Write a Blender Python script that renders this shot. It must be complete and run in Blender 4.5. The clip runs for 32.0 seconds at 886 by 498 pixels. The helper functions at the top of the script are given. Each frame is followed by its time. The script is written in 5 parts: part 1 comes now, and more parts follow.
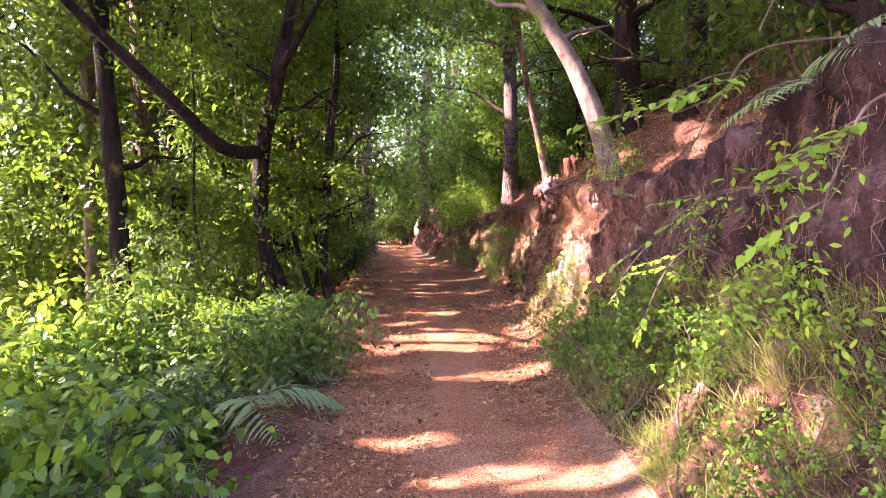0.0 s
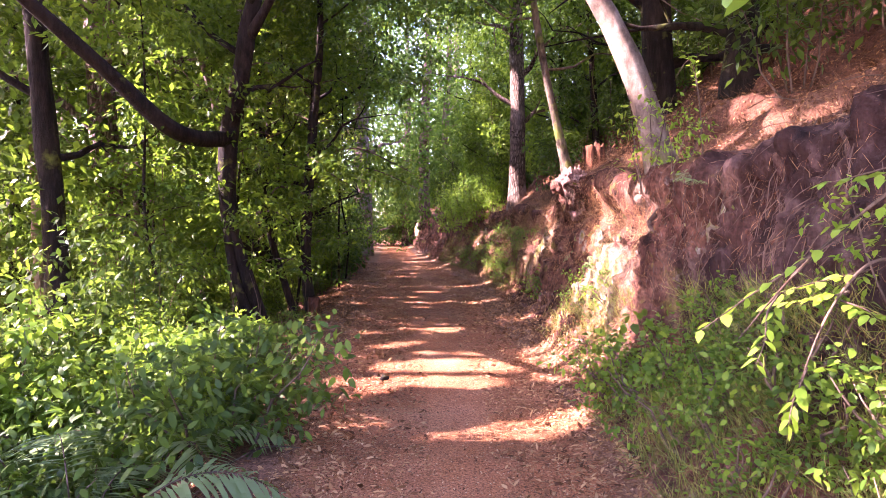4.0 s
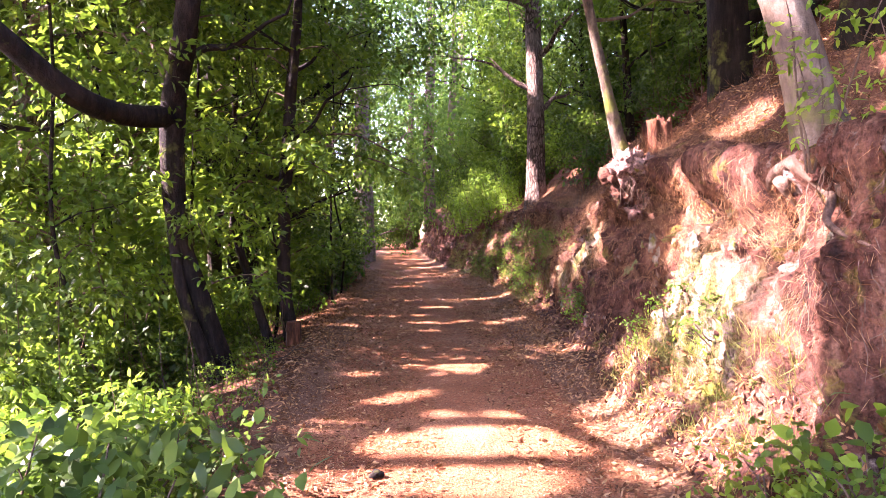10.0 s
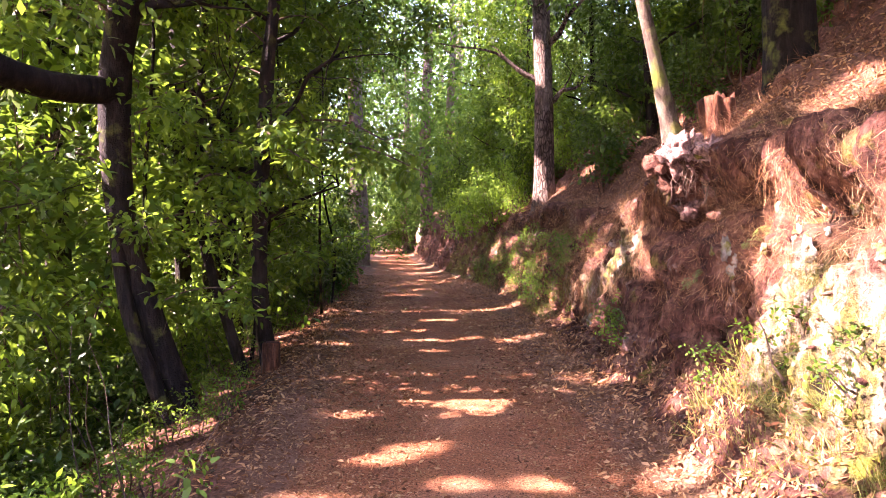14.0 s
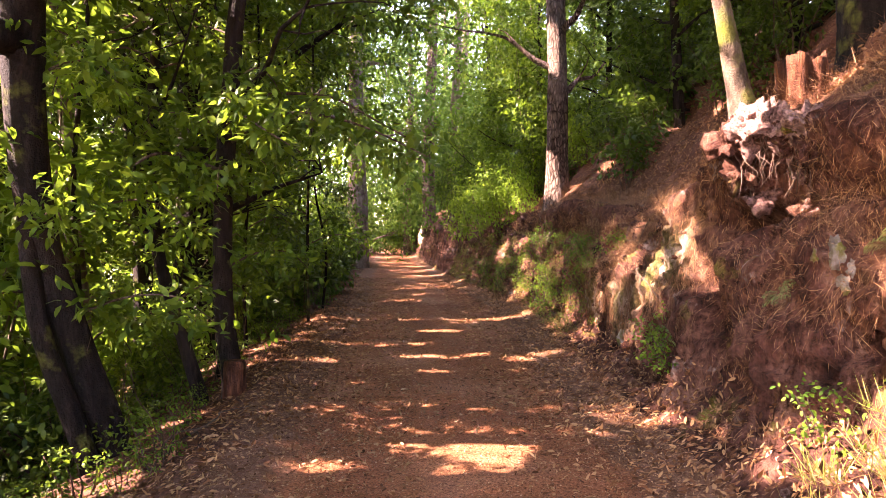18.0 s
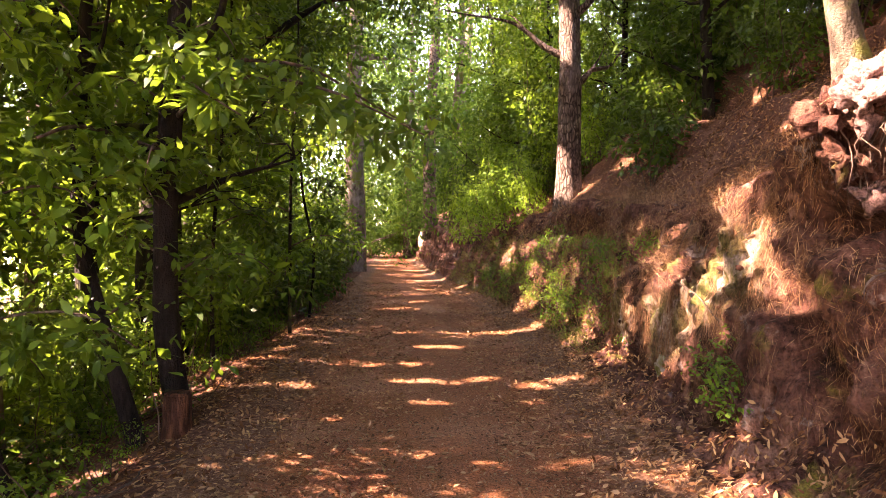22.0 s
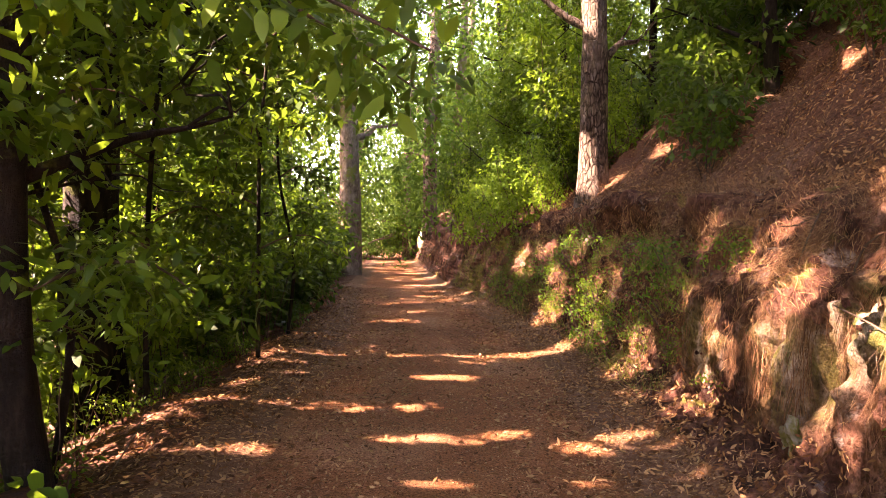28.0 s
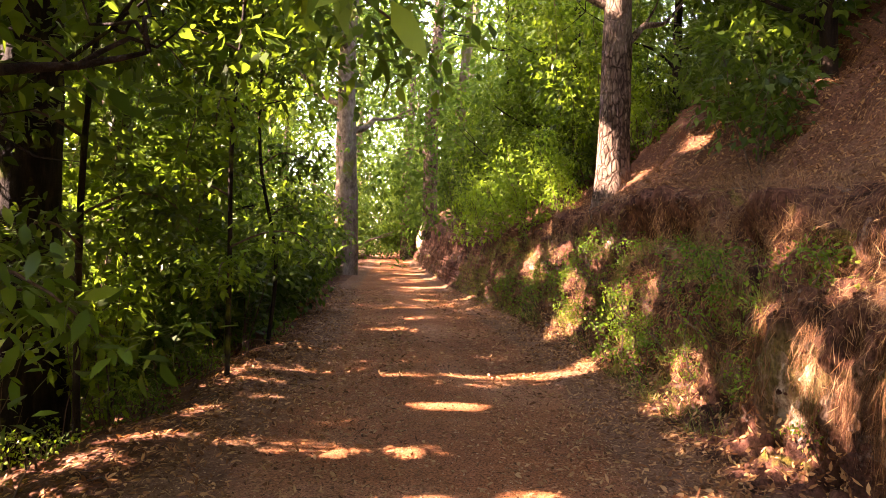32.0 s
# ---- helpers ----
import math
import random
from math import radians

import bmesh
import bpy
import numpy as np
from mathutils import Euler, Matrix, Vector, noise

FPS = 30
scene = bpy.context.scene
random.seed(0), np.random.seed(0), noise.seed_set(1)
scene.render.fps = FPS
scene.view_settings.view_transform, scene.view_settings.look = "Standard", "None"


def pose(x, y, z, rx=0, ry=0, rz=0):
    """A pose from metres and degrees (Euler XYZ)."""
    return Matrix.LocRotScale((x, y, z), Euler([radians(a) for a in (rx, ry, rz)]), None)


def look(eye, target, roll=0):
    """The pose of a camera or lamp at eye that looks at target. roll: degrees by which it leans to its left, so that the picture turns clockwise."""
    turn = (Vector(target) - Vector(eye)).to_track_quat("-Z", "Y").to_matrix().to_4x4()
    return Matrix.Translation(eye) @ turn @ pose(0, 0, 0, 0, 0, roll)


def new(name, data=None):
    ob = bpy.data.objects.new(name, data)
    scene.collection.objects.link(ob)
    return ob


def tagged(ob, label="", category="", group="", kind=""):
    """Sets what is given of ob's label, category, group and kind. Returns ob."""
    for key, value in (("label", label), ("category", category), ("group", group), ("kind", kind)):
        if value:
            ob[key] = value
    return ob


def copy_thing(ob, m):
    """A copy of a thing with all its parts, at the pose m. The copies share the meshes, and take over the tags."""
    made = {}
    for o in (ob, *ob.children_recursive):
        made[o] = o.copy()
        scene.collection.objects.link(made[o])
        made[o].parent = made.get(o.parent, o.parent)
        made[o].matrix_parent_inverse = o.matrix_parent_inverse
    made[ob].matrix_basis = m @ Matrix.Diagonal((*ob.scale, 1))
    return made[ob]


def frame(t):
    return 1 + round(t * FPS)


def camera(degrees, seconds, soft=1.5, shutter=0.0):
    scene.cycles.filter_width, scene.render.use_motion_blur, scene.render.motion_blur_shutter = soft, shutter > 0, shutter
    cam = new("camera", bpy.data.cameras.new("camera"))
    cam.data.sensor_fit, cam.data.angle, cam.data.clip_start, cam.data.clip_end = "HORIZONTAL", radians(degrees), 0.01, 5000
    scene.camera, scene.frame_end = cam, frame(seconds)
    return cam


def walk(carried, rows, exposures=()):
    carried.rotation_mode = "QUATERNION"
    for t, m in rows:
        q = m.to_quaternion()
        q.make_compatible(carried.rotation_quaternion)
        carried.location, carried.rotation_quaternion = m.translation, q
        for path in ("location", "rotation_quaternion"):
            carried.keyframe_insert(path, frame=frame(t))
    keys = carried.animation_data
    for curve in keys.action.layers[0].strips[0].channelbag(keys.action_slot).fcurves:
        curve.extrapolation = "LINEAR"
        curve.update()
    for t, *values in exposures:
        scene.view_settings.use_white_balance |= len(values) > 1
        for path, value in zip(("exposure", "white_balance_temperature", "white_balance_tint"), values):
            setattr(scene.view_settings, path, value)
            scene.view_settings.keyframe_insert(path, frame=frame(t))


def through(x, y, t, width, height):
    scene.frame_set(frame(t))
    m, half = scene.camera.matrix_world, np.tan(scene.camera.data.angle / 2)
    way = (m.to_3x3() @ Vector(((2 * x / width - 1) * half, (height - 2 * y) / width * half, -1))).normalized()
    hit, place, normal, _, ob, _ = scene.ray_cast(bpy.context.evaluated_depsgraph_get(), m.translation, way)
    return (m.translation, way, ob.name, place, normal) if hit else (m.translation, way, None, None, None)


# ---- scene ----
cam = camera(68.0, 32.0, soft=0.38)
PATH = [
    (0, (1.289, 3.566, 1.649), (1.078, 5.554, 1.578), 0.0),
    (3, (1.177, 5.017, 1.643), (0.959, 7.004, 1.572), -0.2),
    (6, (0.933, 6.42, 1.628), (0.722, 8.408, 1.565), -0.3),
    (9, (0.76, 7.671, 1.652), (0.533, 9.657, 1.589), -0.8),
    (11, (0.609, 8.453, 1.664), (0.377, 10.438, 1.6), -1.0),
    (13, (0.445, 9.226, 1.655), (0.223, 11.213, 1.598), -0.8),
    (14.5, (0.335, 9.778, 1.644), (0.121, 11.765, 1.592), -1.0),
    (16.5, (0.247, 10.506, 1.605), (0.028, 12.494, 1.554), -0.3),
    (19, (0.185, 11.383, 1.59), (-0.041, 13.37, 1.548), -0.3),
    (21, (0.111, 12.052, 1.579), (-0.115, 14.039, 1.542), 0.0),
    (23, (0.023, 12.754, 1.572), (-0.204, 14.741, 1.535), 0.6),
    (25, (-0.104, 13.473, 1.559), (-0.326, 15.46, 1.517), 0.9),
    (25.5, (-0.131, 13.633, 1.559), (-0.355, 15.62, 1.523), 0.5),
    (28, (-0.256, 14.441, 1.563), (-0.481, 16.428, 1.529), 0.3),
    (30, (-0.357, 15.066, 1.562), (-0.585, 17.053, 1.527), 0.6),
    (32, (-0.465, 15.695, 1.56), (-0.685, 17.682, 1.525), 1.3),
]
walk(cam, [(t, look(eye, target, roll)) for t, eye, target, roll in PATH], exposures=[(0, 4.48, 6500, 50), (5, 4.68, 6400, 58), (9, 4.78, 6400, 52), (14, 4.7, 6700, 50), (19, 4.65, 7800, 44), (28, 4.7, 8600, 41), (32, 4.7, 8900, 40)])

# ---- light ----
SUN_FROM = Vector((-0.80, -0.10, 0.60)).normalized()
world = bpy.data.worlds.new("sky")
scene.world = world
world.use_nodes = True
wn = world.node_tree.nodes
sky = wn.new("ShaderNodeTexSky")
sky.sky_type = "NISHITA"
sky.sun_disc = False
sky.sun_elevation = math.asin(SUN_FROM.z)
sky.sun_rotation = math.atan2(SUN_FROM.x, SUN_FROM.y)
world.node_tree.links.new(sky.outputs["Color"], wn["Background"].inputs["Color"])
wn["Background"].inputs["Strength"].default_value = 0.15
sun_data = bpy.data.lights.new("sun", "SUN")
sun_data.energy, sun_data.angle, sun_data.color = 3.3, radians(0.75), (1.0, 0.93, 0.84)
sun = new("sun", sun_data)
sun.matrix_world = look(SUN_FROM * 50, (0, 0, 0))


# ---- materials ----
class Nodes:
    """A small builder of node materials."""

    def __init__(self, name):
        self.mat = bpy.data.materials.new(name)
        self.mat.use_nodes = True
        self.tree = self.mat.node_tree
        self.bsdf = self.tree.nodes["Principled BSDF"]
        self.out = self.tree.nodes["Material Output"]

    def put(self, kind, **sets):
        node = self.tree.nodes.new(kind)
        for key, value in sets.items():
            node.inputs[key.replace("_", " ")].default_value = value
        return node

    def join(self, a, b):
        self.tree.links.new(a, b)

    def place(self, stretch=(1, 1, 1)):
        if not hasattr(self, "geo"):
            self.geo = self.put("ShaderNodeNewGeometry")
        if stretch == (1, 1, 1):
            return self.geo.outputs["Position"]
        node = self.put("ShaderNodeVectorMath")
        node.operation = "MULTIPLY"
        node.inputs[1].default_value = stretch
        self.join(self.geo.outputs["Position"], node.inputs[0])
        return node.outputs[0]

    def noise(self, scale, detail=4.0, rough=0.6, stretch=(1, 1, 1)):
        node = self.put("ShaderNodeTexNoise", Scale=scale, Detail=detail, Roughness=rough)
        self.join(self.place(stretch), node.inputs["Vector"])
        return node.outputs["Fac"]

    def ramp(self, fac, stops):
        node = self.put("ShaderNodeValToRGB")
        ramp = node.color_ramp
        while len(ramp.elements) < len(stops):
            ramp.elements.new(0.5)
        for element, (at, colour) in zip(ramp.elements, stops):
            element.position = at
            element.color = (*colour, 1) if len(colour) == 3 else colour
        self.join(fac, node.inputs["Fac"])
        return node.outputs["Color"]

    def mix(self, fac, a, b, blend="MIX"):
        node = self.put("ShaderNodeMix")
        node.data_type, node.blend_type = "RGBA", blend
        for socket, value in ((node.inputs["Factor"], fac), (node.inputs[6], a), (node.inputs[7], b)):
            if isinstance(value, (int, float)):
                socket.default_value = value
            elif isinstance(value, tuple):
                socket.default_value = (*value, 1)
            else:
                self.join(value, socket)
        return node.outputs[2]

    def mask(self, fac, low, high):
        node = self.put("ShaderNodeMapRange")
        node.inputs["From Min"].default_value, node.inputs["From Max"].default_value = low, high
        self.join(fac, node.inputs["Value"])
        return node.outputs["Result"]

    def bump(self, height, strength=0.5, distance=0.02):
        node = self.put("ShaderNodeBump", Strength=strength, Distance=distance)
        self.join(height, node.inputs["Height"])
        self.join(node.outputs["Normal"], self.bsdf.inputs["Normal"])

    def done(self, colour, rough=0.9, gloss=0.2):
        if isinstance(colour, tuple):
            self.bsdf.inputs["Base Color"].default_value = (*colour, 1)
        else:
            self.join(colour, self.bsdf.inputs["Base Color"])
        self.bsdf.inputs["Roughness"].default_value = rough
        self.bsdf.inputs["Specular IOR Level"].default_value = gloss
        return self.mat


def soil_material(name, dark, mid, pale, grit=60, strewn=None):
    n = Nodes(name)
    broad, fine = n.noise(0.7, 5), n.noise(grit, 3, 0.7)
    colour = n.ramp(broad, [(0.3, dark), (0.5, mid), (0.72, pale)])
    speck = n.ramp(fine, [(0.36, (0.34, 0.3, 0.28)), (0.5, (0.95, 0.95, 0.95)), (0.66, (1.6, 1.55, 1.5))])
    colour = n.mix(0.85, colour, speck, "MULTIPLY")
    if strewn:
        patch = n.ramp(n.noise(38, 5, 0.75), [(0.33, strewn[0]), (0.5, strewn[1]), (0.7, strewn[2])])
        bits = n.mix(0.5, patch, n.ramp(n.noise(9, 5, 0.7), [(0.3, strewn[0]), (0.55, strewn[1]), (0.8, strewn[2])]))
        edge = n.put("ShaderNodeAttribute")
        edge.attribute_name = "cover"
        ragged = n.put("ShaderNodeMath")
        ragged.operation = "ADD"
        n.join(edge.outputs["Fac"], ragged.inputs[0])
        n.join(n.noise(3.5, 6, 0.7), ragged.inputs[1])
        colour = n.mix(n.mask(ragged.outputs[0], 0.85, 1.1), colour, bits)
    n.bump(n.mix(0.5, fine, n.noise(14, 5)), 1.0, 0.035)
    return n.done(colour, 0.95, 0.1)


def bank_material():
    n = Nodes("bank_soil")
    broad = n.noise(0.9, 6, 0.62)
    streak = n.noise(5, 5, 0.65, (1, 1, 0.28))
    fine = n.noise(55, 3, 0.7)
    colour = n.ramp(streak, [(0.32, (0.02, 0.009, 0.007)), (0.48, (0.075, 0.031, 0.021)), (0.6, (0.135, 0.064, 0.042)), (0.74, (0.25, 0.14, 0.098))])
    pale = n.put("ShaderNodeAttribute")
    pale.attribute_name = "cover"
    bank_tone = n.put("ShaderNodeMath")
    bank_tone.operation = "ADD"
    n.join(pale.outputs["Fac"], bank_tone.inputs[0])
    n.join(broad, bank_tone.inputs[1])
    down = n.noise(6.5, 5, 0.7, (1, 1, 0.24))
    stone = n.ramp(down, [(0.36, (0.03, 0.024, 0.014)), (0.45, (0.11, 0.09, 0.03)), (0.53, (0.21, 0.16, 0.11)), (0.68, (0.37, 0.32, 0.26))])
    stone = n.mix(0.6, stone, n.ramp(fine, [(0.3, (0.6, 0.58, 0.55)), (0.65, (1.15, 1.12, 1.1))]), "MULTIPLY")
    lichen = n.noise(4.2, 5, 0.65, (1, 1, 0.35))
    stone = n.mix(n.mask(lichen, 0.5, 0.57), stone, n.ramp(fine, [(0.3, (0.05, 0.048, 0.014)), (0.7, (0.13, 0.122, 0.035))]))
    colour = n.mix(n.mask(bank_tone.outputs[0], 0.72, 0.95), colour, stone)
    moss = n.noise(1.7, 5, 0.6)
    colour = n.mix(n.mask(moss, 0.6, 0.7), colour, n.ramp(fine, [(0.3, (0.07, 0.07, 0.012)), (0.7, (0.2, 0.18, 0.03))]))
    clay = n.noise(2.6, 6, 0.7)
    colour = n.mix(n.mask(clay, 0.6, 0.68), colour, n.ramp(fine, [(0.3, (0.12, 0.085, 0.075)), (0.7, (0.27, 0.215, 0.19))]))
    crumb = n.noise(24, 6, 0.75, (1, 1, 0.6))
    colour = n.mix(0.8, colour, n.ramp(crumb, [(0.36, (0.22, 0.18, 0.17)), (0.48, (0.9, 0.88, 0.86)), (0.66, (1.5, 1.45, 1.4))]), "MULTIPLY")
    # Shade on the near upper bank, put into the colour as darker soil.
    shaded_soil = n.ramp(streak, [(0.3, (0.012, 0.006, 0.006)), (0.5, (0.04, 0.02, 0.017)), (0.7, (0.13, 0.078, 0.066))])
    colour = n.mix(n.mask(bank_tone.outputs[0], 0.3, 0.05), colour, shaded_soil)
    n.bump(n.mix(0.45, n.mix(0.4, fine, crumb), down), 1.0, 0.1)
    return n.done(colour, 0.95, 0.1)


def rock_material():
    n = Nodes("pale_rock")
    broad, fine = n.noise(4, 6, 0.65), n.noise(45, 3)
    colour = n.ramp(broad, [(0.32, (0.07, 0.05, 0.03)), (0.5, (0.19, 0.16, 0.125)), (0.72, (0.34, 0.31, 0.26))])
    colour = n.mix(n.mask(n.noise(6, 5), 0.48, 0.6), colour, (0.1, 0.09, 0.02))
    n.bump(n.mix(0.5, fine, broad), 0.9, 0.04)
    return n.done(colour, 0.9, 0.2)


def bark_material(name, dark, mid, pale, scale=9.0, upright=0.18, moss=0.0, depth=0.03, plates=0.0):
    n = Nodes(name)
    ridge = n.noise(scale, 5, 0.65, (1, 1, upright))
    fine = n.noise(70, 3)
    colour = n.ramp(ridge, [(0.32, dark), (0.5, mid), (0.7, pale)])
    colour = n.mix(0.4, colour, n.ramp(fine, [(0.3, (0.6, 0.6, 0.6)), (0.7, (1.3, 1.3, 1.3))]), "MULTIPLY")
    if plates:
        cell = n.put("ShaderNodeTexVoronoi", Scale=plates)
        cell.feature = "DISTANCE_TO_EDGE"
        bent = n.put("ShaderNodeVectorMath")
        bent.operation = "MULTIPLY_ADD"
        bent.inputs[1].default_value = (0.06, 0.06, 0.06)
        shade = n.put("ShaderNodeTexNoise", Scale=9.0)
        n.join(n.place(), shade.inputs["Vector"])
        n.join(shade.outputs["Color"], bent.inputs[0])
        n.join(n.place((1, 1, 0.38)), bent.inputs[2])
        n.join(bent.outputs[0], cell.inputs["Vector"])
        crack = n.mask(cell.outputs["Distance"], 0.02, 0.16)
        colour = n.mix(crack, dark, colour)
        ridge = n.mix(0.75, ridge, crack)
    blotch = n.noise(1.6, 4)
    colour = n.mix(n.mask(blotch, 0.45, 0.7), colour, n.mix(0.5, colour, pale))
    if moss:
        colour = n.mix(n.mask(n.noise(2.4, 5), 0.62 - 0.2 * moss, 0.75 - 0.2 * moss), colour, (0.11, 0.12, 0.02))
    n.bump(n.mix(0.35, ridge, fine), 1.0, depth)
    return n.done(colour, 0.9, 0.15)


def leaf_material(name, dark, mid, pale, through=0.45, glow=(0.17, 0.27, 0.026), rough=0.45, gloss=0.14):
    """Leaves: each leaf has its own tone, and lets some light through."""
    n = Nodes(name)
    n.place()
    colour = n.ramp(n.geo.outputs["Random Per Island"], [(0.0, dark), (0.45, mid), (0.85, pale), (1.0, pale)])
    tint = n.ramp(n.noise(0.5, 3), [(0.35, (0.75, 0.8, 0.7)), (0.65, (1.2, 1.15, 0.9))])
    colour = n.mix(1.0, colour, tint, "MULTIPLY")
    n.done(colour, rough, gloss if rough < 0.6 else 0.1)
    clear = n.put("ShaderNodeBsdfTranslucent")
    n.join(n.mix(1.0, n.mix(0.6, colour, glow), tint, "MULTIPLY"), clear.inputs["Color"])
    both = n.put("ShaderNodeMixShader")
    both.inputs[0].default_value = through
    n.join(n.bsdf.outputs[0], both.inputs[1])
    n.join(clear.outputs[0], both.inputs[2])
    n.join(both.outputs[0], n.out.inputs["Surface"])
    return n.mat


STREWN = ((0.06, 0.026, 0.016), (0.16, 0.078, 0.045), (0.3, 0.18, 0.115))
TRAIL = soil_material("trail_soil", (0.165, 0.06, 0.03), (0.245, 0.096, 0.043), (0.32, 0.152, 0.086), 60, strewn=STREWN)
LITTER = soil_material("leaf_mould", (0.05, 0.02, 0.013), (0.1, 0.043, 0.026), (0.18, 0.09, 0.055), 35, ((0.026, 0.011, 0.007), (0.1, 0.045, 0.027), (0.3, 0.18, 0.12)))
BANK = bank_material()
CLOD = soil_material("pale_clod", (0.08, 0.036, 0.03), (0.14, 0.078, 0.064), (0.22, 0.145, 0.125), 30)
ROCK = rock_material()
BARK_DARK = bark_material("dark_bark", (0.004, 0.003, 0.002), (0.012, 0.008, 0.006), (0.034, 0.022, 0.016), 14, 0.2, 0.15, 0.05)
BARK_PINE = bark_material("pine_bark", (0.03, 0.017, 0.012), (0.12, 0.078, 0.058), (0.27, 0.2, 0.155), 13, 0.24, depth=0.05, plates=13.0)
BARK_PALE = bark_material("pale_bark", (0.05, 0.034, 0.024), (0.12, 0.085, 0.062), (0.22, 0.17, 0.13), 9, 0.5, 0.35, 0.02)
BARK_MOSSY = bark_material("mossy_bark", (0.02, 0.014, 0.009), (0.065, 0.045, 0.03), (0.15, 0.11, 0.078), 12, 0.4, 0.6, 0.04)
TWIG = bark_material("twig_bark", (0.03, 0.02, 0.014), (0.07, 0.045, 0.03), (0.15, 0.1, 0.07), 14, 0.3)
ROOT_BARK = bark_material("root_bark", (0.035, 0.02, 0.014), (0.09, 0.052, 0.036), (0.17, 0.11, 0.08), 12, 0.6)
RED_WOOD = bark_material("rotten_wood", (0.012, 0.006, 0.004), (0.06, 0.021, 0.011), (0.2, 0.075, 0.034), 16, 0.15, 0.0, 0.06)
LEAF = leaf_material("green_leaf", (0.02, 0.046, 0.009), (0.052, 0.105, 0.016), (0.13, 0.2, 0.026), 0.44, (0.19, 0.32, 0.028))
LEAF_DARK = leaf_material("dark_leaf", (0.012, 0.028, 0.008), (0.03, 0.063, 0.013), (0.078, 0.125, 0.022), 0.38, (0.14, 0.25, 0.028))
LEAF_BRIGHT = leaf_material("young_leaf", (0.06, 0.13, 0.014), (0.11, 0.21, 0.024), (0.2, 0.3, 0.04), 0.5, (0.28, 0.42, 0.04))
LEAF_FAR = leaf_material("far_leaf", (0.022, 0.05, 0.012), (0.05, 0.1, 0.024), (0.09, 0.155, 0.036), 0.45, (0.14, 0.25, 0.04), 0.7)
FERN = leaf_material("fern_leaf", (0.07, 0.12, 0.055), (0.12, 0.18, 0.085), (0.2, 0.26, 0.13), 0.4)
GRASS = leaf_material("grass_blade", (0.045, 0.065, 0.014), (0.1, 0.11, 0.026), (0.24, 0.2, 0.075), 0.3)
# Darker than the dry needles; lies on the slope and hangs over rock.
DARK_NEEDLE = leaf_material("dark_needle", (0.035, 0.013, 0.008), (0.11, 0.046, 0.026), (0.23, 0.125, 0.078), 0.08, (0.3, 0.15, 0.06), 0.8)
GRIT = leaf_material("bark_bits", (0.04, 0.016, 0.01), (0.13, 0.055, 0.032), (0.4, 0.25, 0.17), 0.05, (0.3, 0.15, 0.06), 0.8)
DRY = leaf_material("dry_leaf", (0.05, 0.018, 0.01), (0.165, 0.068, 0.034), (0.36, 0.2, 0.115), 0.12, (0.3, 0.15, 0.06), 0.7)
NEEDLE = leaf_material("dry_needle", (0.055, 0.02, 0.011), (0.19, 0.082, 0.041), (0.4, 0.235, 0.14), 0.1, (0.3, 0.15, 0.06), 0.7)

# ---- the lie of the land ----
# By distance along the trail: its left edge and the foot of the bank.
EDGES = np.array([
    (-60, 8.0, 11.0), (0, 0.7, 2.9), (4, 0.3, 2.4), (7.5, -0.1, 2.1), (10, -0.55, 1.85), (12.5, -1.1, 1.72), (14.5, -1.65, 1.5), (16.2, -2.1, 1.25), (18, -2.45, 1.05), (20, -2.85, 0.85),
    (23, -3.25, 0.6), (27, -3.95, -0.25), (30, -4.6, -1.1), (34, -5.5, -2.15), (45, -7.5, -4.6), (55, -9.4, -6.5), (500, -100, -97),
])
# The apron, the face and the brow of the bank as (out, up) from its foot.
SHAPE = np.array([
    (-60, 0.9, 0.7, 1.2, 1.6, 1.4, 2.4), (4, 0.9, 0.75, 1.1, 1.6, 1.25, 2.45), (7.5, 0.8, 0.7, 1.0, 1.6, 1.15, 2.45), (10, 0.6, 0.55, 0.85, 1.5, 1.05, 2.1), (12.5, 0.4, 0.5, 0.55, 1.25, 0.8, 1.9),
    (14.5, 0.42, 0.36, 0.7, 1.3, 0.94, 2.1), (16.2, 0.42, 0.28, 0.52, 1.5, 0.68, 2.5), (18, 0.38, 0.27, 0.44, 1.15, 0.86, 1.75), (20, 0.36, 0.26, 0.44, 1.1, 0.9, 1.65), (23, 0.38, 0.28, 0.56, 1.15, 1.0, 1.95),
])
SHAPE_FAR = np.array([
    (27, 0.2, 0.4, 0.5, 1.1, 1.0, 2.05), (30, 0.2, 0.4, 0.45, 0.95, 0.9, 1.75), (34, 0.12, 0.3, 0.25, 0.7, 0.5, 1.4), (45, 0.15, 0.4, 0.35, 1.0, 0.65, 1.8), (55, 0.15, 0.5, 0.3, 1.4, 0.5, 2.3), (500, 0.12, 0.2, 0.25, 0.5, 0.5, 0.8),
])
SHAPE = np.concatenate([SHAPE, SHAPE_FAR])


def lay(y):
    """The table's row at y, eased over a short stretch so that it has no corners."""
    return np.mean([[np.interp(y + d, t[:, 0], t[:, c]) for t in (EDGES, SHAPE) for c in range(1, t.shape[1])] for d in (-0.8, -0.3, 0.3, 0.8)], 0)


